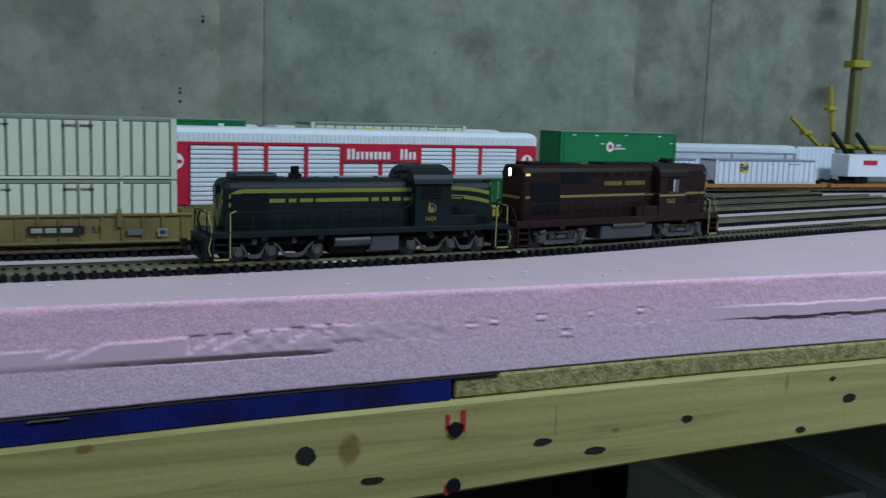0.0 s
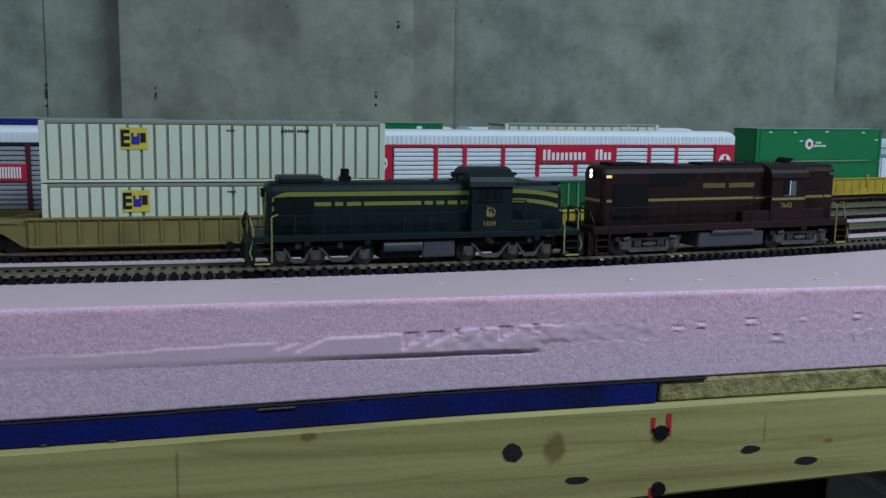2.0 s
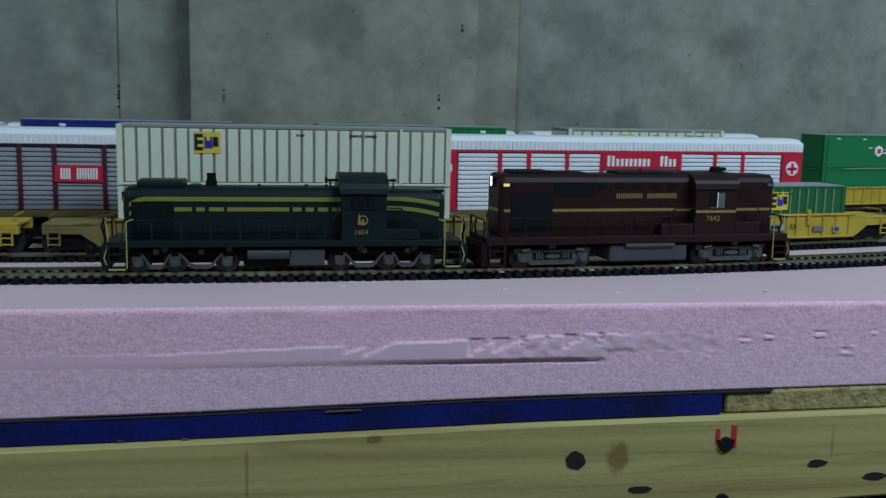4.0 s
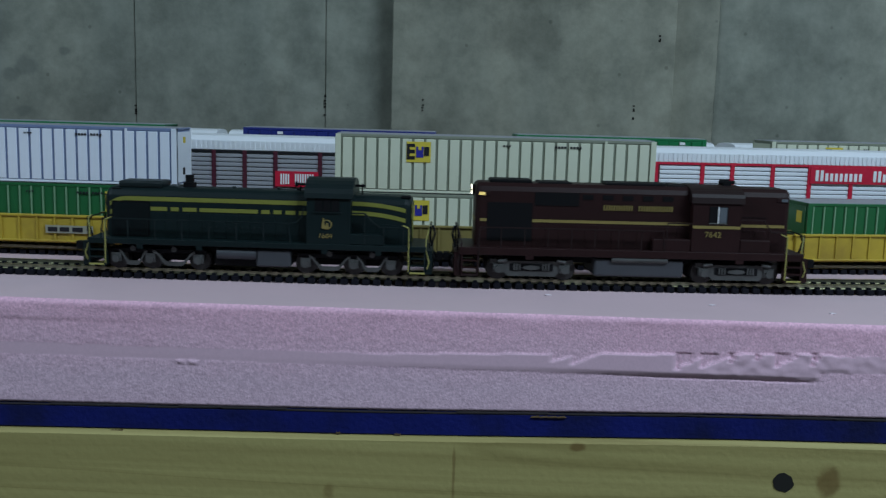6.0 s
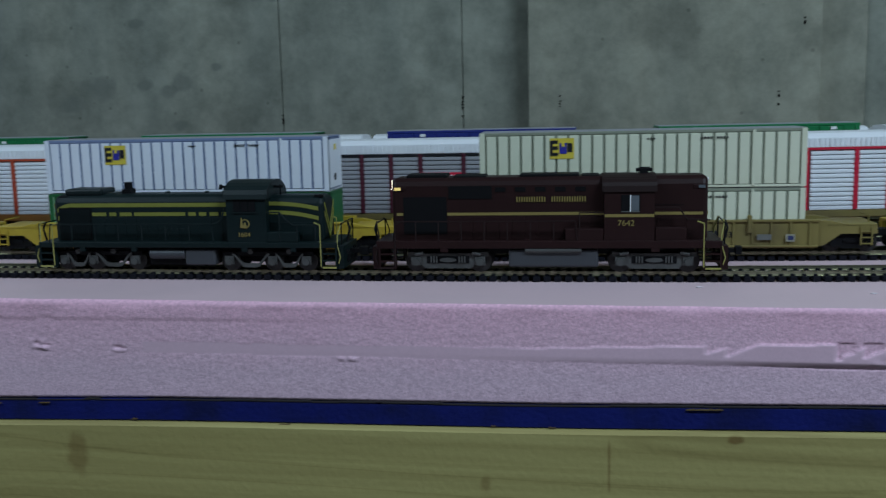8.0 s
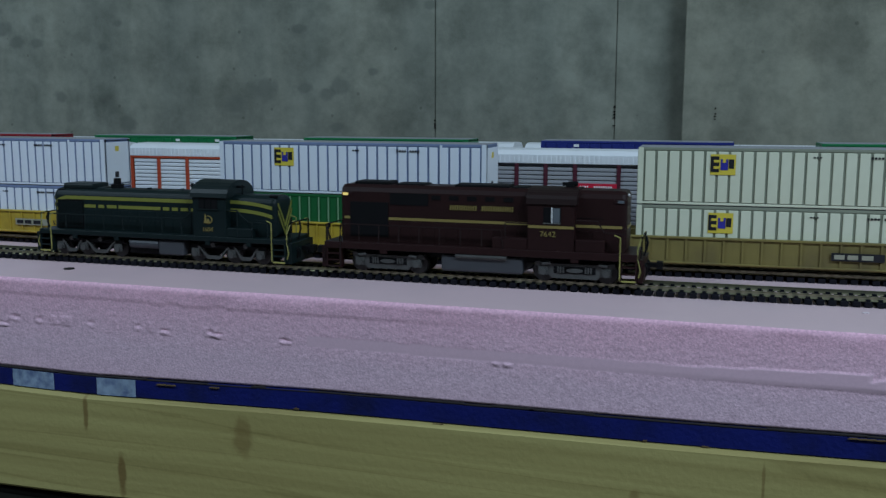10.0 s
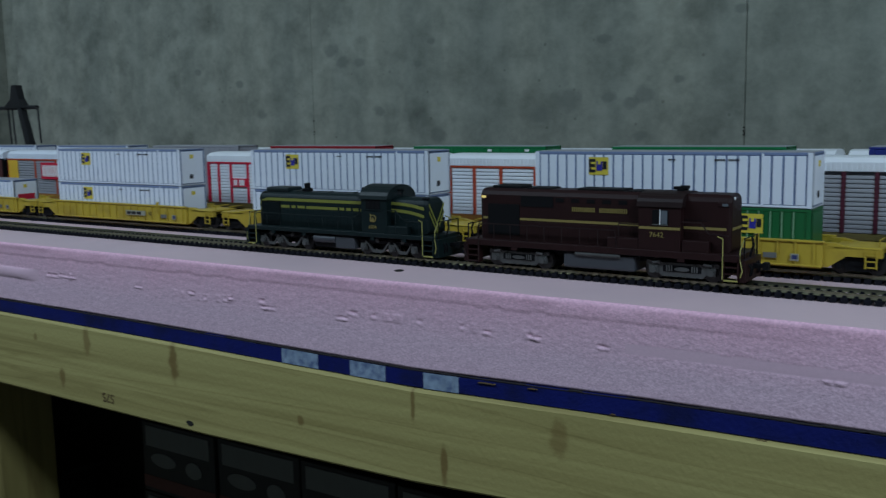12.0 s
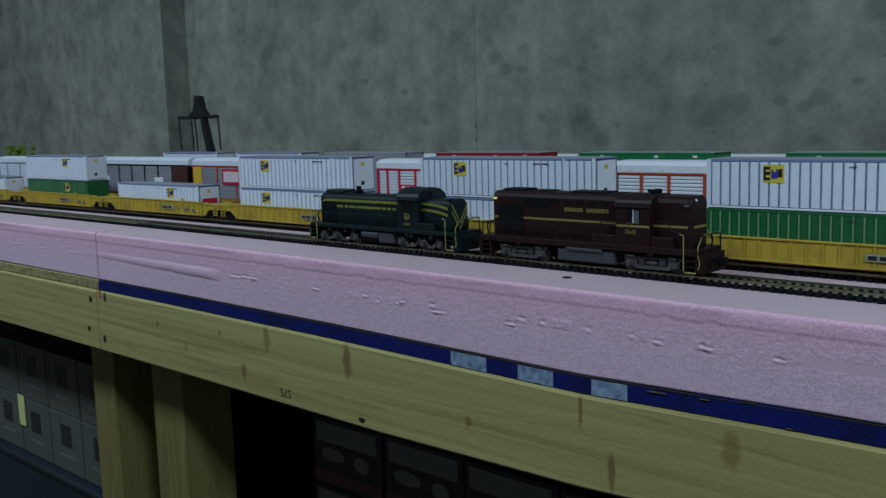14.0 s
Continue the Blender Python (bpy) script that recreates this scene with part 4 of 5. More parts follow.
    part("roof_fan_box", bbox(-0.0715, -0.0490, -0.0080, 0.0080, 0.0420, 0.0458, 0.0012, 2), "green_roof", e)
    part("roof_fan_box", bbox(-0.0478, -0.0420, -0.0060, 0.0060, 0.0420, 0.0434, 0.0006), "green_roof", e)
    st = cyl(bmesh.new(), (-0.0372, 0, 0.0415), (-0.0372, 0, 0.0490), 0.0022, 14)
    box(st, -0.0398, -0.0346, -0.0030, 0.0030, 0.0415, 0.0452)
    part("exhaust_pipe", st, "black", e)
    for x in (-0.0150, 0.0080, 0.0180):
        part("lifting_eye", bbox(x, x + 0.0015, -0.0015, 0.0015, 0.0424, 0.0436), "green_roof", e)
    horn = wire(bmesh.new(), [(0.0185, -0.004, 0.0462), (0.0250, -0.004, 0.0462)], 0.0007)
    cyl(horn, (0.0178, -0.004, 0.0462), (0.0190, -0.004, 0.0462), 0.0014, 10)
    cyl(horn, (0.0205, -0.004, 0.0424), (0.0205, -0.004, 0.0462), 0.0005, 6)
    part("horn", horn, "black", e)
    part("horn", wire(bmesh.new(), [(0.0476, -0.004, 0.0462), (0.0535, -0.004, 0.0462)], 0.0007), "black", e)
    part("horn_post", wire(bmesh.new(), [(0.0520, -0.004, 0.0412), (0.0520, -0.004, 0.0474)], 0.0004), "black", e)
    for x in (-0.0745, 0.0720):
        part("number_board", bbox(x, x + 0.0050, -0.0090, -0.0070, 0.0406, 0.0420, 0.0003), "black", e)
    hs = bmesh.new()
    for y0, y1, z0, z1 in ((-0.0022, -0.0013, 0.0350, 0.0394), (0.0013, 0.0022, 0.0350, 0.0394), (-0.0013, 0.0013, 0.0350, 0.0353), (-0.0013, 0.0013, 0.0391, 0.0394)):
        box(hs, -0.0792, -0.0772, y0, y1, z0, z1)
    part("headlight_housing", hs, "green_roof", e)
    for z in (0.0362, 0.0382):
        part("headlight", cyl(bmesh.new(), (-0.0780, 0.0, z), (-0.0774, 0.0, z), 0.0010, 14), "lamp", e, "lit round headlamp")
    # emblem and number bars on the cab
    em = part("cab_emblem", cyl(bmesh.new(), (0.0356, -0.0163, 0.0268), (0.0356, -0.0159, 0.0268), 0.0026, 24), "gold", cabp, "round gold emblem drawn as plain shapes")
    part("emblem_field", cyl(bmesh.new(), (0.0356, -0.0165, 0.0270), (0.0356, -0.0162, 0.0270), 0.0019, 20), "green_loco", em)
    part("emblem_block", bbox(0.0331, 0.0366, -0.0167, -0.0163, 0.0247, 0.0264), "gold", em)
    part("emblem_block", prism(bmesh.new(), [(0.0334, 0.0262), (0.0346, 0.0262), (0.0343, 0.0282), (0.0340, 0.0302), (0.0336, 0.0302), (0.0334, 0.0284)], -0.0167, -0.0163, "y"), "gold", em)
    part("emblem_block", bbox(0.0352, 0.0362, -0.0167, -0.0163, 0.0262, 0.0276), "gold", em)
    numerals("1604", 0.0036, "gold", cabp, 0.0359, -0.0162, 0.0197)
    glyph_bars(e, -0.0280, 0.0040, 0.0225, 0.0238, -0.01105, "green_roof", 10, weight=0.35)
    # tanks between the trucks
    part("air_tank", cyl(bmesh.new(), (-0.0200, -0.0125, 0.0098), (0.0000, -0.0125, 0.0098), 0.0030, 14), "tank_grey", e)
    part("fuel_tank", bbox(0.0000, 0.0172, -0.0148, 0.0148, 0.0035, 0.0126, 0.0008), "tank_grey", e, "grey battery box beside the tank")
    part("underframe", bbox(-0.0700, 0.0700, -0.0060, 0.0060, 0.0090, 0.0137), "black", e)
    part("lower_tank", bbox(-0.0220, 0.0000, -0.0120, 0.0120, 0.0030, 0.0105, 0.001), "black", e)
    truck(e, -0.0505, 3, 0.0400, "truck_grey", 0.0055, "c", (-0.0713, -0.0541, -0.0297))
    truck(e, 0.0470, 3, 0.0400, "truck_grey", 0.0055, "c", (0.0247, 0.0490, 0.0677))
    for x in (-0.06, -0.03, 0.033, 0.06):
        part("frame_bracket", bbox(x, x + 0.003, -0.0164, -0.0150, 0.0115, 0.0140), "green_loco", e)
    handrail(e, -0.0780, 0.0175, -1, 0.0166, 0.0268, 7, "green_roof")
    handrail(e, -0.0740, 0.0235, 1, 0.0166, 0.0266, 9, "green_roof")
    part("handrail", wire(bmesh.new(), [(0.0170, -0.0160, 0.0268), (0.0205, -0.0160, 0.0276), (0.0228, -0.0158, 0.0300), (0.0240, -0.0155, 0.0350)], 0.00035), "green_roof", e)
    rl = wire(bmesh.new(), [(0.0480, -0.0155, 0.0330), (0.0545, -0.0155, 0.0330), (0.0580, -0.0156, 0.0290), (0.0620, -0.0158, 0.0262), (0.0760, -0.0160, 0.0260)], 0.00038)
    for x in (0.0545, 0.0640, 0.0740):
        cyl(rl, (x, -0.0158, 0.0166), (x, -0.0158, 0.0262 if x > 0.06 else 0.0330), 0.0003, 5)
    part("handrail", rl, "green_roof", e)
    part("tool_box", bbox(0.0462, 0.0640, -0.0158, -0.0110, 0.0166, 0.0222, 0.0004), "green_loco", e)
    end_works(e, -X - 0.006, -1, "green_loco", "brass_rail")
    end_works(e, X + 0.007, 1, "green_loco", "brass_rail")
    return stretch(e, 1.03)


def maroon_engine():
    e = thing("model_locomotive", pose(0, 0, RAIL_Z), "maroon diesel model with a thin gold stripe, headlamps lit", "model train", "coupled engines")
    X = 0.0800
    part("walkway", bbox(-X - 0.005, X + 0.007, -0.0165, 0.0165, 0.0134, 0.0174, 0.0003), "maroon", e)
    prof = [(-0.0108, 0.0168), (0.0108, 0.0168), (0.0108, 0.0462), (0.0098, 0.0486), (0.0076, 0.0503), (-0.0076, 0.0503), (-0.0098, 0.0486), (-0.0108, 0.0462)]
    lh = prism(bmesh.new(), prof, -0.0772, 0.0300)
    bmesh.ops.bevel(lh, geom=[g for g in lh.edges if all(abs(v.co.x + 0.0772) < 1e-5 for v in g.verts)], offset=0.0026, segments=3, affect="EDGES", profile=0.5)
    part("long_hood", lh, "maroon", e)
    sh = prism(bmesh.new(), prof, 0.0545, 0.0806)
    bmesh.ops.bevel(sh, geom=[g for g in sh.edges if all(abs(v.co.x - 0.0806) < 1e-5 for v in g.verts)], offset=0.0026, segments=3, affect="EDGES", profile=0.5)
    part("short_hood", sh, "maroon", e)
    cabp = part("cab", bbox(0.0302, 0.0545, -0.0160, 0.0160, 0.0168, 0.0444), "maroon", e)
    rp = []
    for k in range(15):
        q = math.pi * k / 14
        rp.append((-0.0168 * math.cos(q), 0.0428 + 0.0086 * math.sin(q) ** 0.7))
    part("cab_roof", prism(bmesh.new(), rp, 0.0292, 0.0556), "maroon_roof", cabp)
    for side in (-1, 1):
        y0, y1 = sorted((side * 0.0157, side * 0.0163))
        w = part("window", bbox(0.0384, 0.0474, y0, y1, 0.0326, 0.0412), "black", cabp, "cab side window, half slid open")
        y0, y1 = sorted((side * 0.0162, side * 0.0165))
        part("window_frame", bbox(0.0426, 0.0431, y0, y1, 0.0326, 0.0412), "logo_white", w)
        part("window_frame", bbox(0.0384, 0.0474, y0, y1, 0.0323, 0.0327), "box_label", w)
        part("pane", bbox(0.0433, 0.0470, y0, y1, 0.0330, 0.0408), "pane", w)
        y0, y1 = sorted((side * 0.0110, side * 0.0107))
        part("stripe", bbox(-0.0487, 0.0300, y0, y1, 0.0304, 0.0319), "gold", e)
        part("stripe", bbox(-0.0748, -0.0715, y0, y1, 0.0304, 0.0319), "gold", e)
        part("stripe", bbox(0.0546, 0.0782, y0, y1, 0.0302, 0.0317), "gold", e)
        y0, y1 = sorted((side * 0.0162, side * 0.0159))
        part("stripe", bbox(0.0304, 0.0543, y0, y1, 0.0297, 0.0312), "gold", cabp)
        y0, y1 = sorted((side * 0.0111, side * 0.0107))
        part("grille", bbox(-0.0712, -0.0489, y0, y1, 0.0205, 0.0404), "black", e, "black radiator grille")
        part("grille", bbox(-0.0478, -0.0258, y0, y1, 0.0392, 0.0460), "black", e, "black roof-side grille")
        for k in range(5):
            x = -0.0240 + k * 0.0100
            part("vent", bbox(x, x + 0.0052, y0, y1, 0.0428, 0.0452), "black", e)
        ys = sorted((side * 0.01098, side * 0.0107))
        for k in range(12):
            x = -0.0485 + k * 0.0066
            part("hood_door", bbox(x, x + 0.0061, ys[0], ys[1], 0.0175, 0.0295, 0.0001), "maroon", e)
        for k in range(3):
            x = 0.0560 + k * 0.0072
            part("hood_door", bbox(x, x + 0.0057, ys[0], ys[1], 0.0175, 0.0285, 0.0001), "maroon", e)
        part("hood_line", bbox(0.0550, 0.0690, ys[0], ys[1], 0.0352, 0.0355), "black", e)
    part("end_stripe", bbox(-0.0775, -0.0771, -0.0080, 0.0080, 0.0304, 0.0319), "gold", e)
    part("end_stripe", bbox(0.0805, 0.0809, -0.0080, 0.0080, 0.0302, 0.0317), "gold", e)
    for a, b, z in ((-0.0700, -0.0490, 0.0520), (-0.0460, -0.0290, 0.0512), (-0.0120, 0.0180, 0.0516), (0.0190, 0.0280, 0.0510)):
        part("roof_fan_box", bbox(a, b, -0.0072, 0.0072, 0.0498, z, 0.0006), "black", e)
    h = wire(bmesh.new(), [(0.0460, -0.003, 0.0530), (0.0540, -0.003, 0.0530)], 0.0010)
    part("horn", h, "black", e)
    part("horn", wire(bmesh.new(), [(0.0480, 0.002, 0.0532), (0.0532, 0.002, 0.0532)], 0.0010), "black", e)
    part("horn_base", bbox(0.0480, 0.0520, -0.004, 0.004, 0.0508, 0.0528), "black", e)
    glyph_bars(e, -0.0134, 0.0218, 0.0374, 0.0401, -0.0110, "gold", 28, gaps=(12, 13), weight=0.5)
    numerals("7642", 0.0042, "gold", cabp, 0.0426, -0.0162, 0.0252)
    part("headlight_housing", bbox(-0.0786, -0.0770, -0.0020, 0.0020, 0.0432, 0.0486, 0.0005), "maroon", e)
    for z in (0.0472, 0.0446):
        part("headlight", cyl(bmesh.new(), (-0.0788, 0.0, z), (-0.0785, 0.0, z), 0.0012, 14), "lamp", e, "lit round headlamp")
    for x, way, m in ((-0.0760, -1, "board_lit"), (0.0794, 1, "pane")):
        for side in (-1, 1):
            y0, y1 = sorted((side * 0.0086, side * 0.0112))
            a, b = sorted((x - way * 0.0060, x + way * 0.0004))
            nb = part("number_board", bbox(a, b, y0, y1, 0.0436, 0.0459, 0.0003), "maroon", e)
            y0, y1 = sorted((side * 0.0110, side * 0.0114))
            a, b = sorted((x - way * 0.0036, x - way * 0.0004))
            part("number_glass", bbox(a, b, y0, y1, 0.0440, 0.0455), m, nb, "number board, plain bar")
    part("class_lamp", cyl(bmesh.new(), (0.0800, -0.005, 0.0480), (0.0812, -0.005, 0.0480), 0.0008, 10), "logo_white", e)
    part("fuel_tank", bbox(-0.0174, 0.0274, -0.0148, 0.0148, 0.0032, 0.0125, 0.0012, 2), "tank_grey", e, "dark grey fuel tank")
    part("air_tank", cyl(bmesh.new(), (-0.0090, -0.0150, 0.0122), (0.0190, -0.0150, 0.0122), 0.0015, 12), "truck_grey", e)
    part("underframe", bbox(-0.0700, 0.0700, -0.0060, 0.0060, 0.0090, 0.0139), "black", e)
    truck(e, -0.0485, 2, 0.0330, "truck_grey", 0.0058, "b")
    truck(e, 0.0547, 2, 0.0330, "truck_grey", 0.0058, "b")
    for x in (-0.052, 0.053):
        part("frame_bracket", bbox(x, x + 0.004, -0.0164, -0.0150, 0.0115, 0.0142), "maroon", e)
    handrail(e, -0.0760, 0.0170, -1, 0.0174, 0.0278, 8, "maroon_roof")
    handrail(e, -0.0760, 0.0280, 1, 0.0168, 0.0275, 9, "maroon_roof")
    rl = wire(bmesh.new(), [(0.0180, -0.0155, 0.0180), (0.0180, -0.0155, 0.0320), (0.0300, -0.0155, 0.0320)], 0.00035)
    part("handrail", rl, "maroon_roof", e)
    part("handrail", wire(bmesh.new(), [(0.0548, -0.0158, 0.0346), (0.0660, -0.0158, 0.0346), (0.0700, -0.0158, 0.0285), (0.0810, -0.0158, 0.0280)], 0.00035), "maroon_roof", e)
    part("tool_box", bbox(0.0110, 0.0300, -0.0158, -0.0110, 0.0168, 0.0236, 0.0004), "maroon", e)
    part("tool_box", bbox(0.0548, 0.0700, -0.0154, -0.0110, 0.0168, 0.0240, 0.0004), "maroon", e)
    end_works(e, -X - 0.004, -1, "maroon", "maroon_roof")
    end_works(e, X + 0.007, 1, "maroon", "brass_rail")
    return stretch(e, 1.045)


# ---- containers and cars ----
CL, CW, CH = 0.1857, 0.0299, 0.0331
PANELS = {}


def container(m, base, paint, groove, label, length=CL, height=CH, panels=22, logo=True, logo_at=0.048, logo_style="emp", end_logo=False, far_mark=False, end_bar=False):
    c = thing("freight_container", m @ pose(0, 0, base), label, "container", "stacked freight containers")
    h2, w = length / 2, CW / 2
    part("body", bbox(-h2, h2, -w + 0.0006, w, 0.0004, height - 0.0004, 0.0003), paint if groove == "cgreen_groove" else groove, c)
    fr = bmesh.new()
    box(fr, -h2, -h2 + 0.0030, -w, -w + 0.003, 0.0, height)
    post = part("corner_post", fr, paint, c)
    for dx, dy in ((length - 0.0030, 0), (0, 2 * w - 0.003), (length - 0.0030, 2 * w - 0.003)):
        share(post, c, dx, dy, 0, "corner_post")
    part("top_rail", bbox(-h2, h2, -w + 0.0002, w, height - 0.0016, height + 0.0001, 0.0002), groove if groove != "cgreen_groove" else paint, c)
    part("bottom_rail", bbox(-h2, h2, -w + 0.0002, w, 0.0, 0.0014, 0.0002), paint, c)
    part("roof", bbox(-h2 + 0.0006, h2 - 0.0006, -w + 0.0012, w - 0.0008, height, height + 0.0004), "silver_dull", c, "dull grey container roof")
    part("end_door", bbox(h2 - 0.001, h2 + 0.0004, -w + 0.0022, w - 0.0022, 0.0018, height - 0.002), paint, c)
    part("end_wall", bbox(-h2 - 0.0004, -h2 + 0.001, -w + 0.0022, w - 0.0022, 0.0018, height - 0.002), paint, c)
    if end_bar:
        part("end_mark", bbox(h2 + 0.0003, h2 + 0.0007, -0.010, 0.010, 0.012, 0.018), "sf_red", c, "red bar across the end doors")
    if far_mark:
        part("end_mark", bbox(-h2 - 0.0007, -h2 - 0.0003, -0.009, -0.003, height - 0.012, height - 0.005), "logo_yellow", c)
    if end_logo:
        part("end_mark", bbox(h2 + 0.0003, h2 + 0.0007, -0.003, 0.001, height - 0.0085, height - 0.005), "logo_yellow", c)
        part("end_mark", bbox(h2 + 0.0003, h2 + 0.0007, -0.004, 0.000, 0.006, 0.010), "logo_black", c)
    a, b = -h2 + 0.0034, h2 - 0.0034
    step = (b - a) / panels
    gap = 0.0015 if groove != "cgreen_groove" else 0.0007
    key = (round(step, 5), paint, round(height, 4))
    ribbed = groove == "cgreen_groove"
    if ribbed and key not in PANELS:
        PANELS[key] = part("rib", bbox(-0.0004, 0.0004, -w - 0.0003, -w + 0.001, 0.0016, height - 0.0016), groove, c)
        PANELS[key].location = (a, 0, 0)
        first = 1
    elif key not in PANELS:
        PANELS[key] = part("side_panel", bbox(gap / 2, step - gap / 2, -w - 0.0001, -w + 0.001, 0.0018, height - 0.0020, 0.0002), paint, c)
        PANELS[key].location = (a, 0, 0)
        first = 1
    else:
        first = 0
    for k in range(first, panels):
        share(PANELS[key], c, a + step * k, name="rib" if ribbed else "side_panel")
    if logo:
        lx = -h2 + logo_at
        z1 = height - 0.0035
        lg = part("logo", bbox(lx - 0.0070, lx + 0.0070, -w - 0.0004, -w - 0.0001, z1 - 0.0118, z1), "logo_yellow", c, "yellow square emblem with dark blocks")
        part("logo_block", bbox(lx - 0.0068, lx - 0.0022, -w - 0.0006, -w - 0.0003, z1 - 0.0102, z1 - 0.0012), "logo_black", lg)
        part("logo_block", bbox(lx - 0.0052, lx - 0.0022, -w - 0.0008, -w - 0.0005, z1 - 0.0046, z1 - 0.0032), "logo_yellow", lg)
        part("logo_block", bbox(lx - 0.0052, lx - 0.0022, -w - 0.0008, -w - 0.0005, z1 - 0.0083, z1 - 0.0068), "logo_yellow", lg)
        part("logo_block", bbox(lx - 0.0014, lx + 0.0028, -w - 0.0006, -w - 0.0003, z1 - 0.0090, z1 - 0.0028), "logo_blue", lg)
        part("logo_block", bbox(lx + 0.0032, lx + 0.0060, -w - 0.0006, -w - 0.0003, z1 - 0.0080, z1 - 0.0028), "logo_black", lg)
        part("logo_block", bbox(lx - 0.0002, lx + 0.0016, -w - 0.0008, -w - 0.0005, z1 - 0.0048, z1 - 0.0026), "logo_yellow", lg)
        glyph_bars(c, 0.034, 0.050, height - 0.0052, height - 0.0040, -w - 0.0002, "logo_black", 9, gaps=(4,))
        glyph_bars(c, 0.004, 0.009, height - 0.0050, height - 0.0042, -w - 0.0002, "logo_black", 3)
        part("latch_plate", bbox(h2 - 0.030, h2 - 0.0285, -w - 0.0003, -w, 0.001, height - 0.0005), paint, c)
    return c


def well_car(m, paint, label, reach=0.2775, lettering=True):
    c = thing("well_car", m, label, "model train", "well cars in the yard")
    H = reach / 2 - 0.006
    for side in (-1, 1):
        y0, y1 = sorted((side * 0.0152, side * 0.0168))
        sl = part("side_sill", bbox(-0.1000, 0.1000, y0, y1, 0.0042, 0.0186, 0.0003), paint, c)
        ys = sorted((side * 0.0150, side * 0.0178))
        part("top_chord", bbox(-0.1010, 0.1010, ys[0], ys[1], 0.0182, 0.0196, 0.0003), paint, sl)
        part("bottom_chord", bbox(-0.1000, 0.1000, ys[0], ys[1], 0.0036, 0.0048, 0.0003), paint, sl)
        for k in range(19):
            x = -0.0960 + k * 0.0106
            yr = sorted((side * 0.0166, side * 0.0176))
            part("stiffener", bbox(x, x + 0.0011, yr[0], yr[1], 0.0046, 0.0184), paint, sl)
    part("well_floor", bbox(-0.0990, 0.0990, -0.0150, 0.0150, 0.0028, 0.0038), paint, c)
    for way in (-1, 1):
        pr = [(way * 0.0990, 0.0040), (way * 0.0990, 0.0185), (way * 0.1060, 0.0185), (way * 0.1180, 0.0160), (way * H, 0.0160), (way * H, 0.0110), (way * 0.1130, 0.0110), (way * 0.1060, 0.0060), (way * 0.1030, 0.0040)]
        for side in (-1, 1):
            ya, yb = sorted((side * 0.0105, side * 0.0150))
            part("end_frame", prism(bmesh.new(), pr, ya, yb, "y"), paint, c)
        part("end_platform", bbox(min(way * 0.105, way * H), max(way * 0.105, way * H), -0.0150, 0.0150, 0.0150, 0.0168, 0.0004), paint, c)
        ld = bmesh.new()
        x = way * (H - 0.006)
        for xx in (x - 0.003, x + 0.003):
            box(ld, xx - 0.0004, xx + 0.0004, -0.0160, -0.0152, 0.0045, 0.0150)
        for z in (0.0050, 0.0085, 0.0120):
            box(ld, x - 0.003, x + 0.003, -0.0160, -0.0152, z, z + 0.0007)
        part("ladder", ld, paint, c)
        truck(c, way * 0.1190, 2, 0.0200, "black", 0.0052, "b")
        coupler(c, way * H, way)
        bw = cyl(bmesh.new(), (way * (H - 0.003), -0.008, 0.0205), (way * (H - 0.003), 0.008, 0.0205), 0.0004, 6)
        cyl(bw, (way * (H - 0.003), -0.008, 0.0165), (way * (H - 0.003), -0.008, 0.0207), 0.0004, 6)
        part("end_railing", bw, paint, c)
    part("brake_stand", bbox(0.0605, 0.0630, -0.0185, -0.0166, 0.0120, 0.0225, 0.0004), paint, c)
    if lettering:
        pl = part("reporting_plate", bbox(0.0160, 0.0440, -0.0181, -0.0176, 0.0090, 0.0135), "plate_print" if paint == "yellow_car" else "logo_black", c)
        for k, (a, b) in enumerate(((0.0175, 0.0230), (0.0245, 0.0300), (0.0320, 0.0380))):
            part("lettering_bar", bbox(a, b, -0.0184, -0.0180, 0.0100, 0.0125), "logo_black" if paint == "yellow_car" else "plate_print", pl)
        numerals("53", 0.0048, "logo_black", c, 0.0500, -0.0170, 0.0095)
        part("small_plate", bbox(0.0820, 0.0870, -0.0181, -0.0176, 0.0070, 0.0112), "plate_print", c)
        part("small_plate", bbox(0.0830, 0.0862, -0.0183, -0.0180, 0.0080, 0.0104), "plate_blue", c)
        part("small_plate", bbox(0.0660, 0.0740, -0.0181, -0.0176, 0.0080, 0.0112), "box_label", c)
    return c


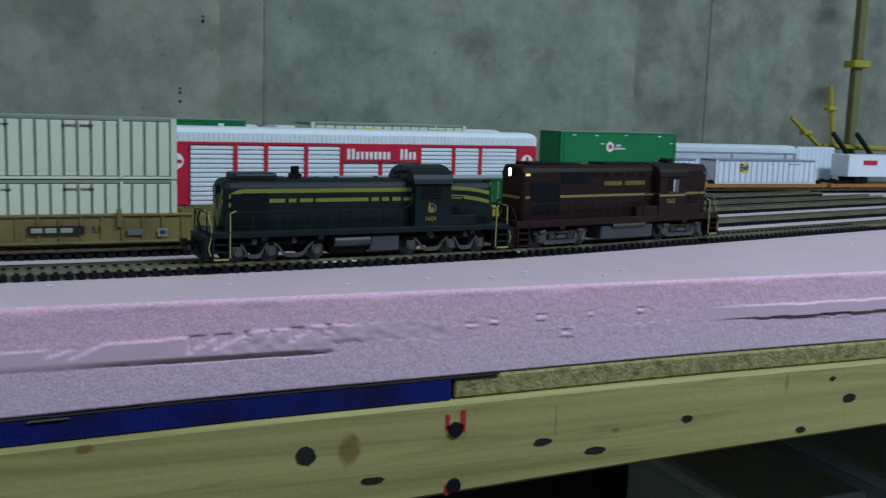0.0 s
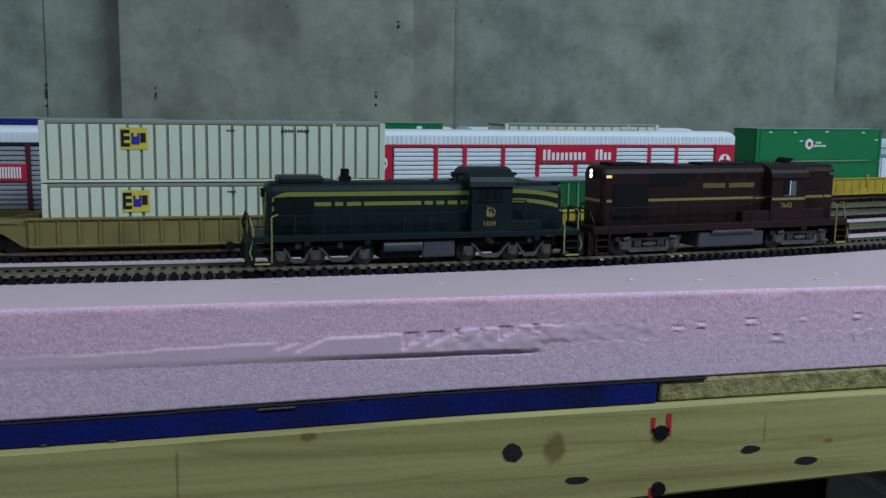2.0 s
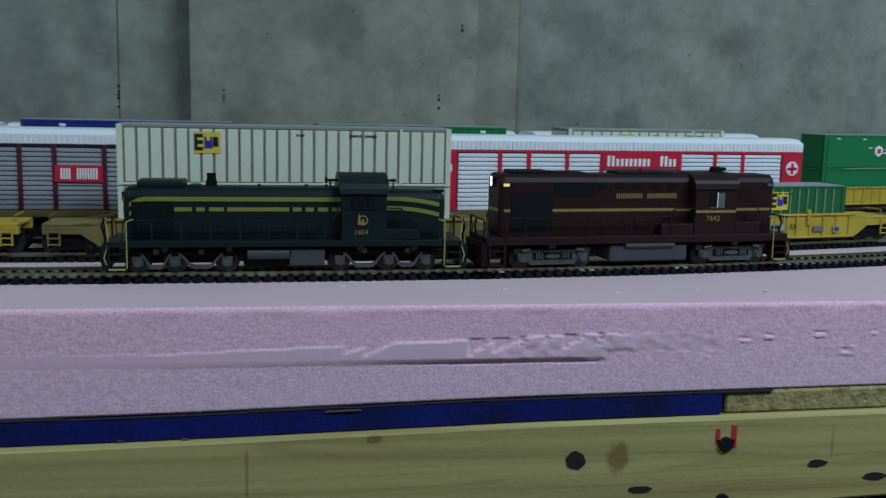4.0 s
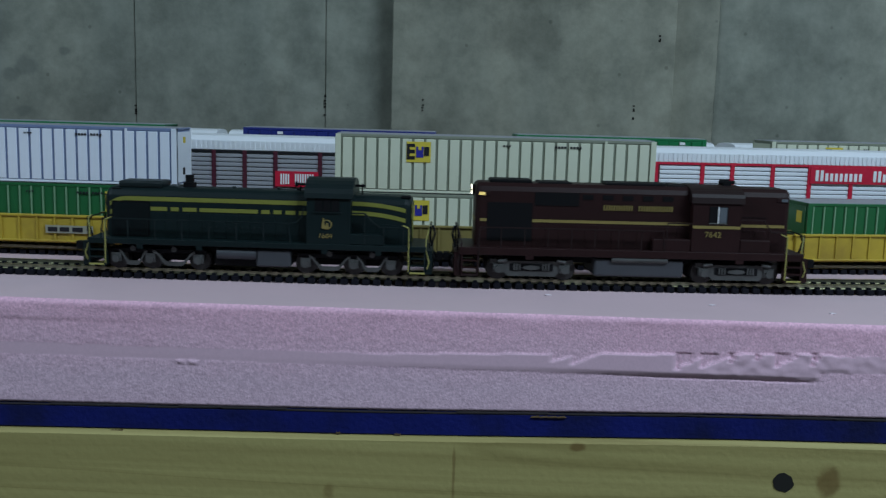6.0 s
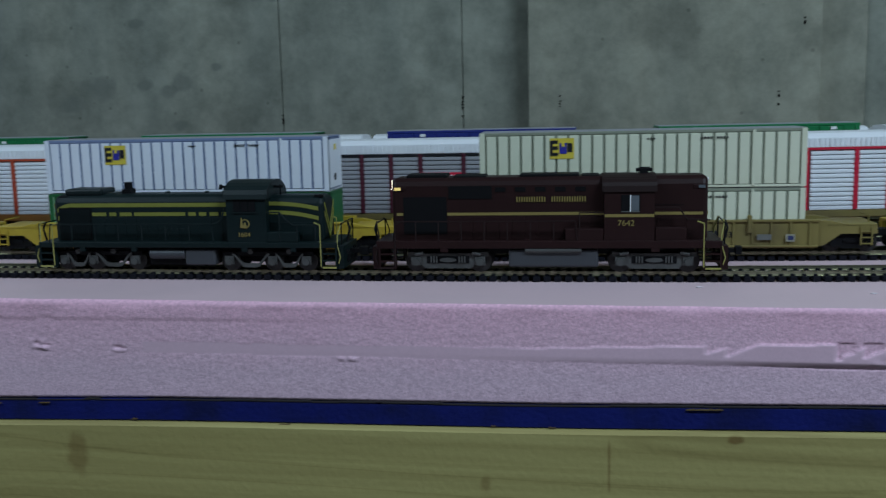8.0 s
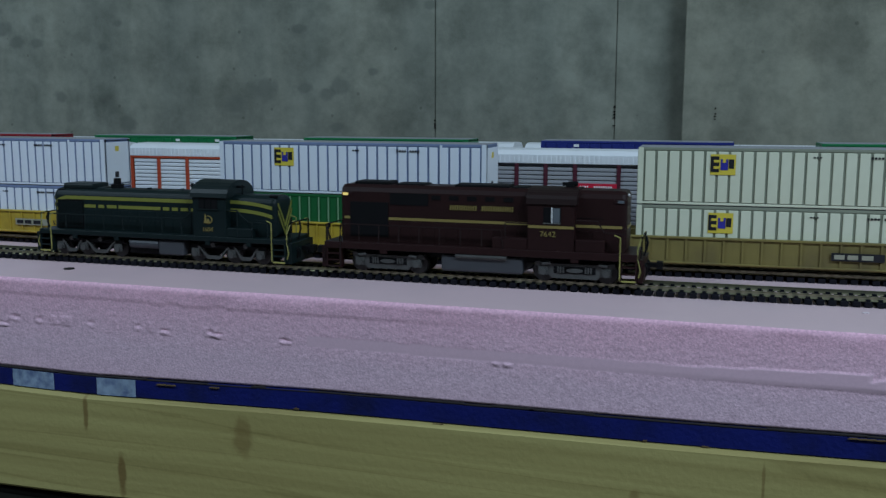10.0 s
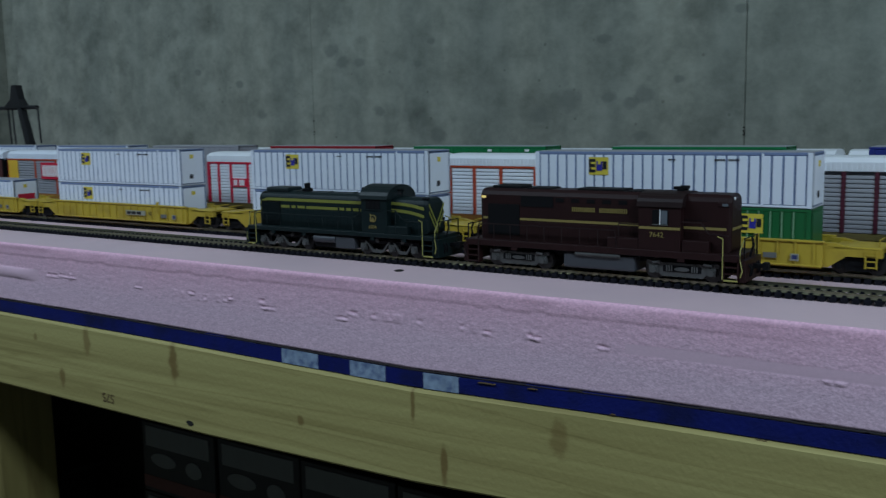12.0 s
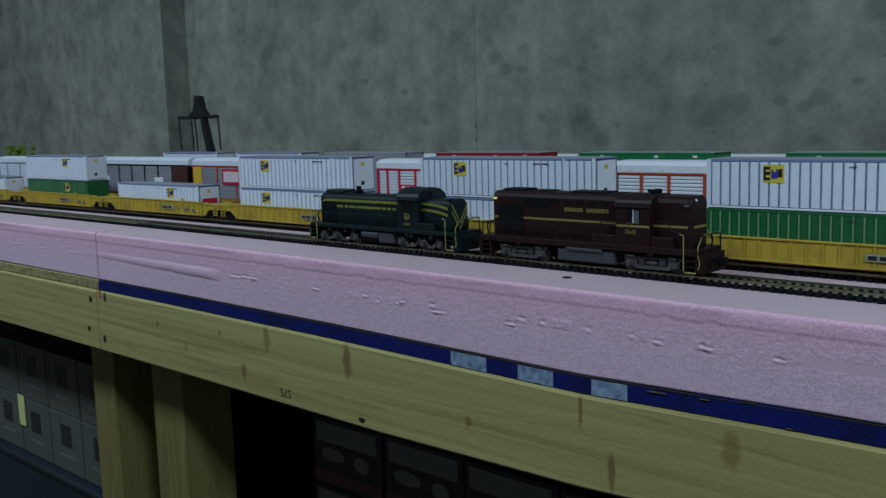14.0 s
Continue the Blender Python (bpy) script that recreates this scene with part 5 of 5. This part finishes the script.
def autorack(m, length, posts, post_mat, panel, label, sign=None, end_panels=True, roof="roof_silver", z0=0.0170, top=0.0663):
    c = thing("autorack_car", m, label, "model train", "autorack cars in the yard")
    h, w = length / 2, 0.0180
    part("deck", bbox(-h, h, -w, w, 0.0120, z0, 0.0006), "weathered_car" if post_mat != "orange_red" else "rust", c)
    zr = top - 0.0095
    part("inner_wall", bbox(-h + 0.001, h - 0.001, -w + 0.0018, w - 0.0018, z0, zr), "louver_dark", c)
    rf = prism(bmesh.new(), [(-w - 0.0004, zr), (w + 0.0004, zr), (w + 0.0004, zr + 0.0060), (w - 0.0050, top - 0.0008), (w - 0.012, top), (-w + 0.012, top), (-w + 0.0050, top - 0.0008), (-w - 0.0004, zr + 0.0060)], -h, h)
    part("roof", rf, roof, c, "bright galvanised roof")
    n = int(length / 0.0032)
    bm = bmesh.new()
    for k in range(n):
        x = -h + 0.001 + k * 0.0032
        box(bm, x, x + 0.0014, -w - 0.0009, -w - 0.0003, zr + 0.0004, zr + 0.0056)
    part("roof_corrugation", bm, roof, c)
    edges = [-h] + list(posts) + [h]
    for x in posts:
        part("post", bbox(x - 0.0014, x + 0.0014, -w - 0.0008, -w + 0.001, z0, zr, 0.0002), post_mat, c)
    part("top_band", bbox(-h, h, -w - 0.0005, -w + 0.001, zr - 0.0016, zr, 0.0001), "logo_black" if post_mat == "dark_red" else post_mat, c)
    ends = 0.017 if end_panels else 0.003
    for a, b in ((-h, -h + ends), (h - ends, h)):
        ep = part("end_panel", bbox(a, b, -w - 0.0005, w, z0, zr - 0.0017), post_mat, c)
        if end_panels:
            part("emblem", cyl(bmesh.new(), ((a + b) / 2, -w - 0.0009, zr - 0.012), ((a + b) / 2, -w - 0.0003, zr - 0.012), 0.0052, 20), "logo_white", ep, "round white emblem")
            part("emblem_bar", bbox((a + b) / 2 - 0.004, (a + b) / 2 + 0.004, -w - 0.0012, -w - 0.0008, zr - 0.0132, zr - 0.0112), post_mat, ep)
            part("emblem_bar", bbox((a + b) / 2 - 0.001, (a + b) / 2 + 0.001, -w - 0.0012, -w - 0.0008, zr - 0.016, zr - 0.008), post_mat, ep)
    edges = [-h + ends] + [p for p in posts if -h + ends < p < h - ends] + [h - ends]
    rows = 13
    pitch = (zr - 0.0018 - z0) / rows
    pn = prism(bmesh.new(), [(-w + 0.0010, 0), (-w - 0.0002, 0.0002), (-w - 0.0002, pitch * 0.62), (-w + 0.0010, pitch * 0.92)], 0, 1)
    proto = None
    for a, b in zip(edges, edges[1:]):
        for k in range(rows):
            if proto is None:
                proto = part("louver", pn, panel, c)
                proto.location, proto.scale = (a + 0.0012, 0, z0), (b - a - 0.0024, 1, 1)
            else:
                share(proto, c, a + 0.0012, 0, z0 + pitch * k, "louver", b - a - 0.0024)
    if sign:
        x0, x1, za, zb, count, paint, gaps = sign
        sg = part("sign_panel", bbox(x0, x1, -w - 0.0013, -w - 0.0003, za, zb), paint, c, "red name panel with white lettering bars")
        pad = (zb - za) * 0.16
        glyph_bars(sg, x0 + 0.0035, x1 - 0.0025, za + pad, zb - pad, -w - 0.0014, "logo_white", count * 2, gaps=[g for k in gaps for g in (2 * k, 2 * k + 1)], weight=0.6, tall=(0, 1, 12, 13) if count == 8 else ())
    for way in (-1, 1):
        truck(c, way * (h - 0.035), 2, 0.0200, "black", 0.0052, "b")
        coupler(c, way * h, way)
    return c


# ---- the yard ----
PITCH = 0.2775
ROW2, ROW3, ROW4 = 0.0650, 0.1350, 0.2090
CENTRE = 0.0929
LOW = 0.0044


def build_yard():
    for d, a, b, pr in ((0.0, -2.3, 1.25, (-0.95, 1.0)), (ROW2, -2.3, 1.15, None), (ROW3, -2.3, 1.05, None), (0.182, 0.44, 1.05, None), (ROW4, -2.3, 0.46, None), (0.238, 0.50, 1.0, None)):
        track(d, a, b, pr)
    # second track: double-stack well cars
    yellow = "yellow well car with containers in its well"
    rows = (
        (-1, "yellow_car", "cgreen", None), (0, "weathered_car", "cream", "cream"), (1, "yellow_car", "cgreen", "white"),
        (2, "yellow_car", "white", "white"), (3, "yellow_car", "white", "white"), (4, "yellow_car", "white", None),
        (5, "yellow_car", "cgreen", "white"), (6, "yellow_car", "white", None))
    names = {"cgreen": "green ribbed freight container with pale ribs", "cream": "cream ribbed freight container with a yellow emblem", "white": "white ribbed freight container with a yellow emblem"}
    for k, paint, low, high in rows:
        s = CENTRE - PITCH * k + 0.009 * max(0, k - 3)
        m = car_pose(s, ROW2, 0.10)
        well_car(m, paint, "weathered tan well car carrying two cream containers" if k == 0 else yellow)
        for col, z in ((low, LOW), (high, LOW + CH + 0.0008)):
            if col:
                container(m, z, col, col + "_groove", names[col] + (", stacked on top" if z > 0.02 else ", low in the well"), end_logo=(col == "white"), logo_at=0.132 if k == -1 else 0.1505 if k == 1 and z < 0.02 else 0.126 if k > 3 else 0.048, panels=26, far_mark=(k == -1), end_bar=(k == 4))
    # third track: autoracks, and the bright green stack behind them
    L = 0.272
    autorack(car_pose(0.3235, ROW3, 0.09), 0.284, [-0.095, -0.0745, -0.0465, -0.0205, 0.009, 0.040, 0.0685, 0.0915], "sf_red", "silver", "silver autorack with bright red posts and name panel", (-0.0205, 0.0400, 0.0445, 0.0552, 8, "sf_red", (5,)))
    autorack(car_pose(0.0280, ROW3, 0.09), L, [-0.1160, -0.0960, -0.0760, -0.0470, -0.0150, 0.0250, 0.0550, 0.0850], "dark_red", "silver_dull", "grey autorack with dark red posts and a red name panel", (-0.0760, -0.0480, 0.0340, 0.0440, 7, "sf_red", (2,)), False)
    autorack(car_pose(-0.2600, ROW3, 0.09), L, [-0.1100, -0.0850, -0.0540, -0.0250, 0.0100, 0.0400, 0.0750, 0.1050], "orange_red", "silver", "silver autorack with orange-red posts", None, False)
    autorack(car_pose(-0.5480, ROW3, 0.09), L, [-0.1200, -0.1030, -0.0800, -0.0450, -0.0100, 0.0250, 0.0600, 0.0950], "sf_red", "silver", "silver autorack with red posts and a small name panel", (-0.1020, -0.0810, 0.0330, 0.0410, 6, "sf_red", (2,)), False)
    a = autorack(car_pose(-0.8800, ROW3, 0.09), 0.30, [-0.0950, -0.0550, -0.0150, 0.0250, 0.0650, 0.1050], "orange_red", "silver_dull", "pale grey autorack with yellow and red end panels", (-0.0830, -0.0450, 0.0340, 0.0530, 5, "sf_red", ()), False, "white")
    part("colour_panel", bbox(-0.1480, -0.1290, -0.0190, -0.0184, 0.020, 0.055), "yellow_panel", a, "warm yellow end panel")
    a = autorack(car_pose(-1.1850, ROW3, 0.09), 0.29, [-0.1050, -0.0700, -0.0350, 0.0, 0.0350, 0.0700, 0.1050], "black", "silver_dull", "pale grey autorack with black posts and brown end", None, False, "white")
    part("colour_panel", bbox(0.1060, 0.1430, -0.0190, -0.0184, 0.020, 0.055), "brown_panel", a, "dark brown end panel")
    for x in (-0.085, 0.06):
        part("emblem", bbox(x, x + 0.022, -0.0190, -0.0184, 0.034, 0.040), "logo_white", a, "white emblem block")
    autorack(car_pose(-1.5000, ROW3, 0.09), L, [-0.1, -0.05, 0.0, 0.05, 0.1], "silver_dull", "white", "white covered rail car far down the yard", None, False, "white")
    m = car_pose(0.645, 0.238, 0.08)
    well_car(m, "yellow_car", "yellow well car under a bright green stack", lettering=False)
    for z in (LOW, LOW + 0.0312):
        part_line = z > 0.02
        c = container(m, z, "hub_green", "hub_green", "bright green smooth container with a white hexagon emblem", length=0.160, height=0.0306, panels=1, logo=False)
        if part_line:
            part("seam_strip", bbox(-0.0550, 0.0650, -0.0158, -0.0150, 0.0002, 0.0014), "cgreen_groove", c, "pale green strip along the lower edge")
            part("emblem", cyl(bmesh.new(), (-0.016, -0.0158, 0.0165), (-0.016, -0.0149, 0.0165), 0.0052, 6), "logo_white", c, "white hexagon emblem")
            part("emblem_bar", bbox(-0.0180, -0.0140, -0.0161, -0.0157, 0.0145, 0.0185), "sf_red", c)
            for x, z in ((-0.066, 0.0270), (-0.036, 0.0268), (0.004, 0.0275), (0.052, 0.0268), (0.070, 0.0200), (-0.028, 0.0190)):
                part("pale_mark", bbox(x, x + 0.0040, -0.0155, -0.0150, z, z + 0.0009), "logo_white", c)
            glyph_bars(c, -0.0075, 0.0000, 0.0170, 0.0188, -0.0152, "logo_white", 4)
            glyph_bars(c, -0.0095, 0.0060, 0.0140, 0.0158, -0.0152, "logo_white", 8)
    # fourth track: shorter stacks whose tops show over the rest
    tops = ((0.3700, "cream", "cream_groove", "cream container top with pale ribs"), (0.1815, "hub_green", "hub_green", "green container on the wall side track"), (-0.0170, "blue_c", "blue_c", "navy blue container on the wall side track"), (-0.2140, "hub_green", "hub_green", "green container on the wall side track"), (-0.4160, "hub_green", "hub_green", "green container on the wall side track"), (-0.6020, "red_c", "red_c", "red container on the wall side track"), (-0.790, "silver_dull", "silver_dull", "grey container on the wall side track"), (-0.975, "white", "white_groove", "white container on the wall side track"), (-1.16, "white", "white_groove", "white container on the wall side track"))
    for s, p, g, lab in tops:
        m = car_pose(s, ROW4, 0.07)
        f = thing("flat_car", m, "plain dark flat car under stacked containers", "model train", "wall side flat cars")
        part("deck", bbox(-0.0900, 0.0900, -0.0150, 0.0150, 0.0060, 0.0095, 0.0005), "weathered_car", f)
        for way in (-1, 1):
            truck(f, way * 0.068, 2, 0.0200, "black", 0.0030, "b")
        container(m, 0.0097, p, g, lab + ", lower of two", length=0.140, height=0.0288, panels=16, logo=False)
        c = container(m, 0.0097 + 0.0292, p, g, lab + ", upper of two", length=0.140, height=0.0305, panels=16, logo=(p == "cream"), logo_at=0.050)
        if p in ("hub_green", "blue_c", "red_c"):
            for x in (-0.045, 0.012, 0.050):
                part("pale_mark", bbox(x, x + 0.004, -0.0154, -0.0150, 0.0262, 0.0282), "logo_white", c)
    # white roofs standing behind everything
    for s, ln in ((0.08, 0.38), (0.395, 0.22), (-0.30, 0.36), (-0.68, 0.38)):
        m = car_pose(s, 0.262, 0.08)
        autorack(m, ln, [0.0], "silver_dull", "white", "long white covered car beside the wall", None, False, "roof_silver", top=0.0655)


def far_cars():
    """White containers and a trailer on the far right side of the yard."""
    base = Matrix.Translation((0.928, 0.437, RAIL_Z)) @ Matrix.Rotation(radians(1.5), 4, "Z")
    for dx, half, load in ((0.0, 0.098, "box"), (0.222, 0.118, "trailer"), (-0.155, 0.052, "short")):
        m = base @ pose(dx, 0, 0)
        f = thing("flat_car", m, "rusty orange flat car with black trucks", "model train", "far flat cars")
        part("deck", bbox(-half, half, -0.0160, 0.0150, 0.0020, 0.0066, 0.0005), "rust", f)
        for x in np.linspace(-half + 0.01, half - 0.01, 8):
            part("side_rib", bbox(x - 0.0012, x + 0.0012, -0.0168, -0.0158, 0.0022, 0.0064), "rust", f)
        for way in (-1, 1):
            truck(f, way * (half - 0.022), 2, 0.0200, "black", 0.0020, "b")
        if load == "box":
            container(m, 0.0068, "white", "white_groove", "white ribbed container on the far flat car", length=0.157, height=0.0285, panels=18, logo_at=0.042)
        elif load == "short":
            container(m, 0.0068, "white", "white_groove", "short white ribbed container on the far flat car", length=0.098, height=0.0285, panels=11, logo=False)
        else:
            t = thing("road_trailer", m @ pose(-0.005, 0, 0.0068), "white road trailer with a red name bar on a flat car", "trailer")
            part("box_body", bbox(-0.085, 0.085, -0.0150, 0.0150, 0.0090, 0.0370, 0.0005), "white", t)
            part("name_bar", bbox(-0.060, -0.036, -0.0153, -0.0149, 0.0240, 0.0300), "sf_red", t)
            for x in (-0.066, -0.054):
                part("wheel", cyl(bmesh.new(), (x, -0.0140, 0.0055), (x, 0.0140, 0.0055), 0.0055, 16), "black", t)
            part("landing_leg", bbox(0.045, 0.048, -0.012, 0.012, 0.0, 0.0095), "black", t)
    track_bed = thing("track", pose(0, 0, 0), "model railway track under the far flat cars", "model track", "yard tracks")
    for off in (-0.00825, 0.00825):
        bm = bmesh.new()
        box(bm, -0.22, 0.40, off - 0.0005, off + 0.0005, -0.0024, 0.0, base)
        part("rail", bm, "rail", track_bed)
    bm = bmesh.new()
    x = -0.22
    while x < 0.40:
        box(bm, x - 0.0013, x + 0.0013, -0.0136, 0.0136, -0.0050, -0.0023, base)
        x += 0.0064
    tagged(part("tie", bm, "tie", track_bed), kind="stuff")
    m = Matrix.Translation((0.915, 0.492, RAIL_Z))
    autorack(m, 0.205, [-0.10, 0.0, 0.085], "silver_dull", "white", "white covered car with a yellow end", None, False, "white", top=0.052)
    container(Matrix.Translation((1.053, 0.492, 1.0)), 0.0, "white", "white", "tall white container behind the far cars", length=0.064, height=0.056, panels=8, logo=False)


def yellow_crane():
    c = thing("yard_crane", pose(1.157, 0.520, 1.0), "yellow lattice gantry crane model by the wall", "model crane")
    part("mast", bbox(-0.0085, 0.0015, -0.005, 0.005, 0.0125, 0.34, 0.001), "mast", c)
    for a, b, r in (((-0.097, -0.005, 0.091), (-0.040, -0.005, 0.050), 0.0028), ((-0.047, -0.008, 0.128), (-0.036, -0.008, 0.055), 0.0028), ((-0.050, -0.008, 0.060), (0.20, -0.008, 0.056), 0.0030)):
        part("jib", wire(bmesh.new(), [a, b], r, 6), "crane_yellow", c)
    for z in (0.15, 0.24, 0.30):
        part("clamp", bbox(-0.016, 0.008, -0.010, 0.008, z, z + 0.008, 0.001), "crane_yellow", c)
    part("clamp", bbox(-0.051, -0.038, -0.013, -0.003, 0.100, 0.105, 0.001), "crane_yellow", c)
    part("clamp", bbox(-0.080, -0.068, -0.010, 0.0, 0.072, 0.077, 0.001), "crane_yellow", c)
    for x in (-0.035, 0.0):
        part("strut", wire(bmesh.new(), [(x - 0.012, -0.018, 0.075), (x + 0.024, -0.018, 0.040)], 0.0030, 6), "crane_black", c, "black brace")
    for ob in c.children:
        for v in ob.data.vertices:
            v.co = (v.co.x * 1.2, v.co.y * 1.2, v.co.z * 1.2 - 0.015)
    part("base", bbox(-0.07, 0.05, -0.020, 0.012, 0.0, 0.006), "crane_black", c)


def black_crane():
    c = thing("container_crane", pose(-1.232, 0.245, 1.0), "black container lifting crane with a spreader frame", "model crane")
    part("base", bbox(-0.030, 0.055, -0.014, 0.014, 0.0, 0.030, 0.002), "crane_black", c)
    bm = bmesh.new()
    prism(bm, [(0.028, 0.028), (0.044, 0.028), (0.012, 0.128), (0.002, 0.128)], -0.004, 0.004, "y")
    part("boom", bm, "crane_black", c)
    hd = bmesh.new()
    prism(hd, [(-0.030, 0.126), (0.022, 0.126), (0.010, 0.138), (0.004, 0.158), (-0.006, 0.158), (-0.012, 0.138)], -0.005, 0.005, "y")
    part("head", hd, "crane_black", c)
    sp = wire(bmesh.new(), [(-0.062, 0, 0.126), (0.046, 0, 0.126)], 0.0028)
    part("spreader_beam", sp, "crane_black", c)
    for x, ln in ((-0.062, 0.050), (-0.026, 0.052), (-0.016, 0.052), (0.046, 0.050)):
        part("spreader_arm", wire(bmesh.new(), [(x, 0, 0.126), (x + 0.003, 0, 0.126 - ln)], 0.0013), "crane_black", c)


def oval(x, z, rx, rz):
    """A flat oval print on an upright face."""
    bm = bmesh.new()
    bmesh.ops.create_cone(bm, cap_ends=True, segments=18, radius1=1, radius2=1, depth=0.0008, matrix=pose(x, -0.0002, z) @ Matrix.Diagonal((rx, 1, rz, 1)) @ pose(0, 0, 0, 90))
    return bm


def under_bench():
    rnd = random.Random(3)
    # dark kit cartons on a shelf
    sh = part("shelf_board", bbox(-2.3, 1.5, -0.02, 0.24, 0.520, 0.535), "post_wood_shaded")
    tagged(sh, "shelf board under the bench in deep shade", "shelf")
    for col in range(5):
        for row in range(4):
            x = -0.704 + col * 0.104
            z = 0.5352 + row * 0.0702
            c = thing("carton", pose(x, 0.012 + rnd.uniform(0, 0.006), z), "dark printed model kit carton with pale labels", "box", "cartons under the bench")
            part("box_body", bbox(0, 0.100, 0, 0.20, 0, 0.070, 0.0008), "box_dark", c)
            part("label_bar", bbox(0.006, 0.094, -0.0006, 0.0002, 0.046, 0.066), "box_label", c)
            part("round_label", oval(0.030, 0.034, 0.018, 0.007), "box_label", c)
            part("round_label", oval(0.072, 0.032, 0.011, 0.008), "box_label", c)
            part("colour_band", bbox(0.0, 0.100, -0.0004, 0.0003, 0.004, 0.016), "box_red", c)
    tub = thing("storage_tub", pose(-1.45, -0.03, 0.5355), "dark blue plastic tub under small white cartons", "tub")
    part("tub_body", bbox(0, 0.40, 0, 0.24, 0, 0.104, 0.01, 2), "tub_blue", tub)
    part("rim", bbox(-0.006, 0.406, -0.006, 0.246, 0.104, 0.114, 0.003), "tub_blue", tub)
    for col in range(4):
        for row in range(2):
            x = -1.425 + col * 0.094
            z = 0.650 + row * 0.082
            c = thing("small_carton", pose(x, -0.022, z), "small pale carton with a square dark print", "box", "small white cartons")
            part("box_body", bbox(0, 0.090, 0, 0.12, 0, 0.081, 0.0008), "box_white_shaded", c)
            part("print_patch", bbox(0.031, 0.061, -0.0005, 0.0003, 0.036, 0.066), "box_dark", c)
            part("print_bar", bbox(0.024, 0.068, -0.0005, 0.0003, 0.020, 0.024), "box_label", c)
    n = part("paper_note", bbox(-1.335, -1.315, -0.0242, -0.0236, 0.690, 0.735), "note")
    tagged(n, "yellow paper note on a white carton", "note")
    # added panel: hides the lit wall so the space under the bench stays black
    bp = thing("bench_back_panel", pose(0, 0.236, 0.536), "added dark panel standing in for the black shade under the bench", "panel")
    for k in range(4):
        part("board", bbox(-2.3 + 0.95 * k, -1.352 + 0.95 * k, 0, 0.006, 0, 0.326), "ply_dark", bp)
    for x, w, z in ((0.62, 0.11, 0.535), (0.78, 0.16, 0.535), (1.0, 0.25, 0.535)):
        b = thing("plastic_bin", pose(x, 0.05, z), "pale blue translucent plastic bin in shade", "bin", "bins under the bench")
        part("bin_body", bbox(0, w, 0, 0.18, 0, 0.24, 0.008, 2), "bin_clear", b)
        part("lid", bbox(-0.004, w + 0.004, -0.004, 0.184, 0.24, 0.255, 0.004), "bin_clear", b)


def small_bits():
    rnd = random.Random(6)
    for x, y in ((0.30, -0.055), (0.36, -0.048), (0.42, -0.052), (0.20, -0.052), (0.66, 0.02), (0.335, -0.060), (0.255, -0.063), (0.48, -0.045), (0.40, -0.066), (0.12, -0.040)):
        b = bmesh.new()
        bmesh.ops.create_icosphere(b, subdivisions=1, radius=0.0014, matrix=pose(x, y, 1.0003) @ Matrix.Diagonal((1.4, 0.9, 0.3, 1)))
        tagged(part("foam_crumb", b, "crumb"), "small white crumb lying on the foam", "crumb", "crumbs on the foam")
    h = part("pin_hole", cyl(bmesh.new(), (-0.336, -0.052, 1.0001), (-0.336, -0.052, 1.0006), 0.0032, 16), "hole")
    tagged(h, "round dark hole in the foam top", "hole")
    mo = bmesh.new()
    for _ in range(60):
        bmesh.ops.create_icosphere(mo, subdivisions=1, radius=rnd.uniform(0.003, 0.006), matrix=pose(-2.02 + rnd.gauss(0, 0.02), 0.30 + rnd.gauss(0, 0.01), 1.052 + rnd.uniform(0, 0.03)))
    cl = bmesh.new()
    cyl(cl, (-2.02, 0.30, 1.0), (-2.02, 0.30, 1.055), 0.003, 6)
    t = thing("model_bush", pose(0, 0, 0), "green scale-model bush by the wall", "model tree")
    part("foliage", mo, "moss", t)
    part("stem", cl, "ply_dark", t)


build_room()
build_bench()
engine_a = green_engine()
engine_b = maroon_engine()
build_yard()
far_cars()
yellow_crane()
black_crane()
under_bench()
small_bits()


def motions():
    walk(engine_a, [(t, car_pose(s, 0.0, 0.046)) for t, s in RUN_A])
    walk(engine_b, [(t, car_pose(s, 0.0, 0.051)) for t, s in RUN_B])


motions()
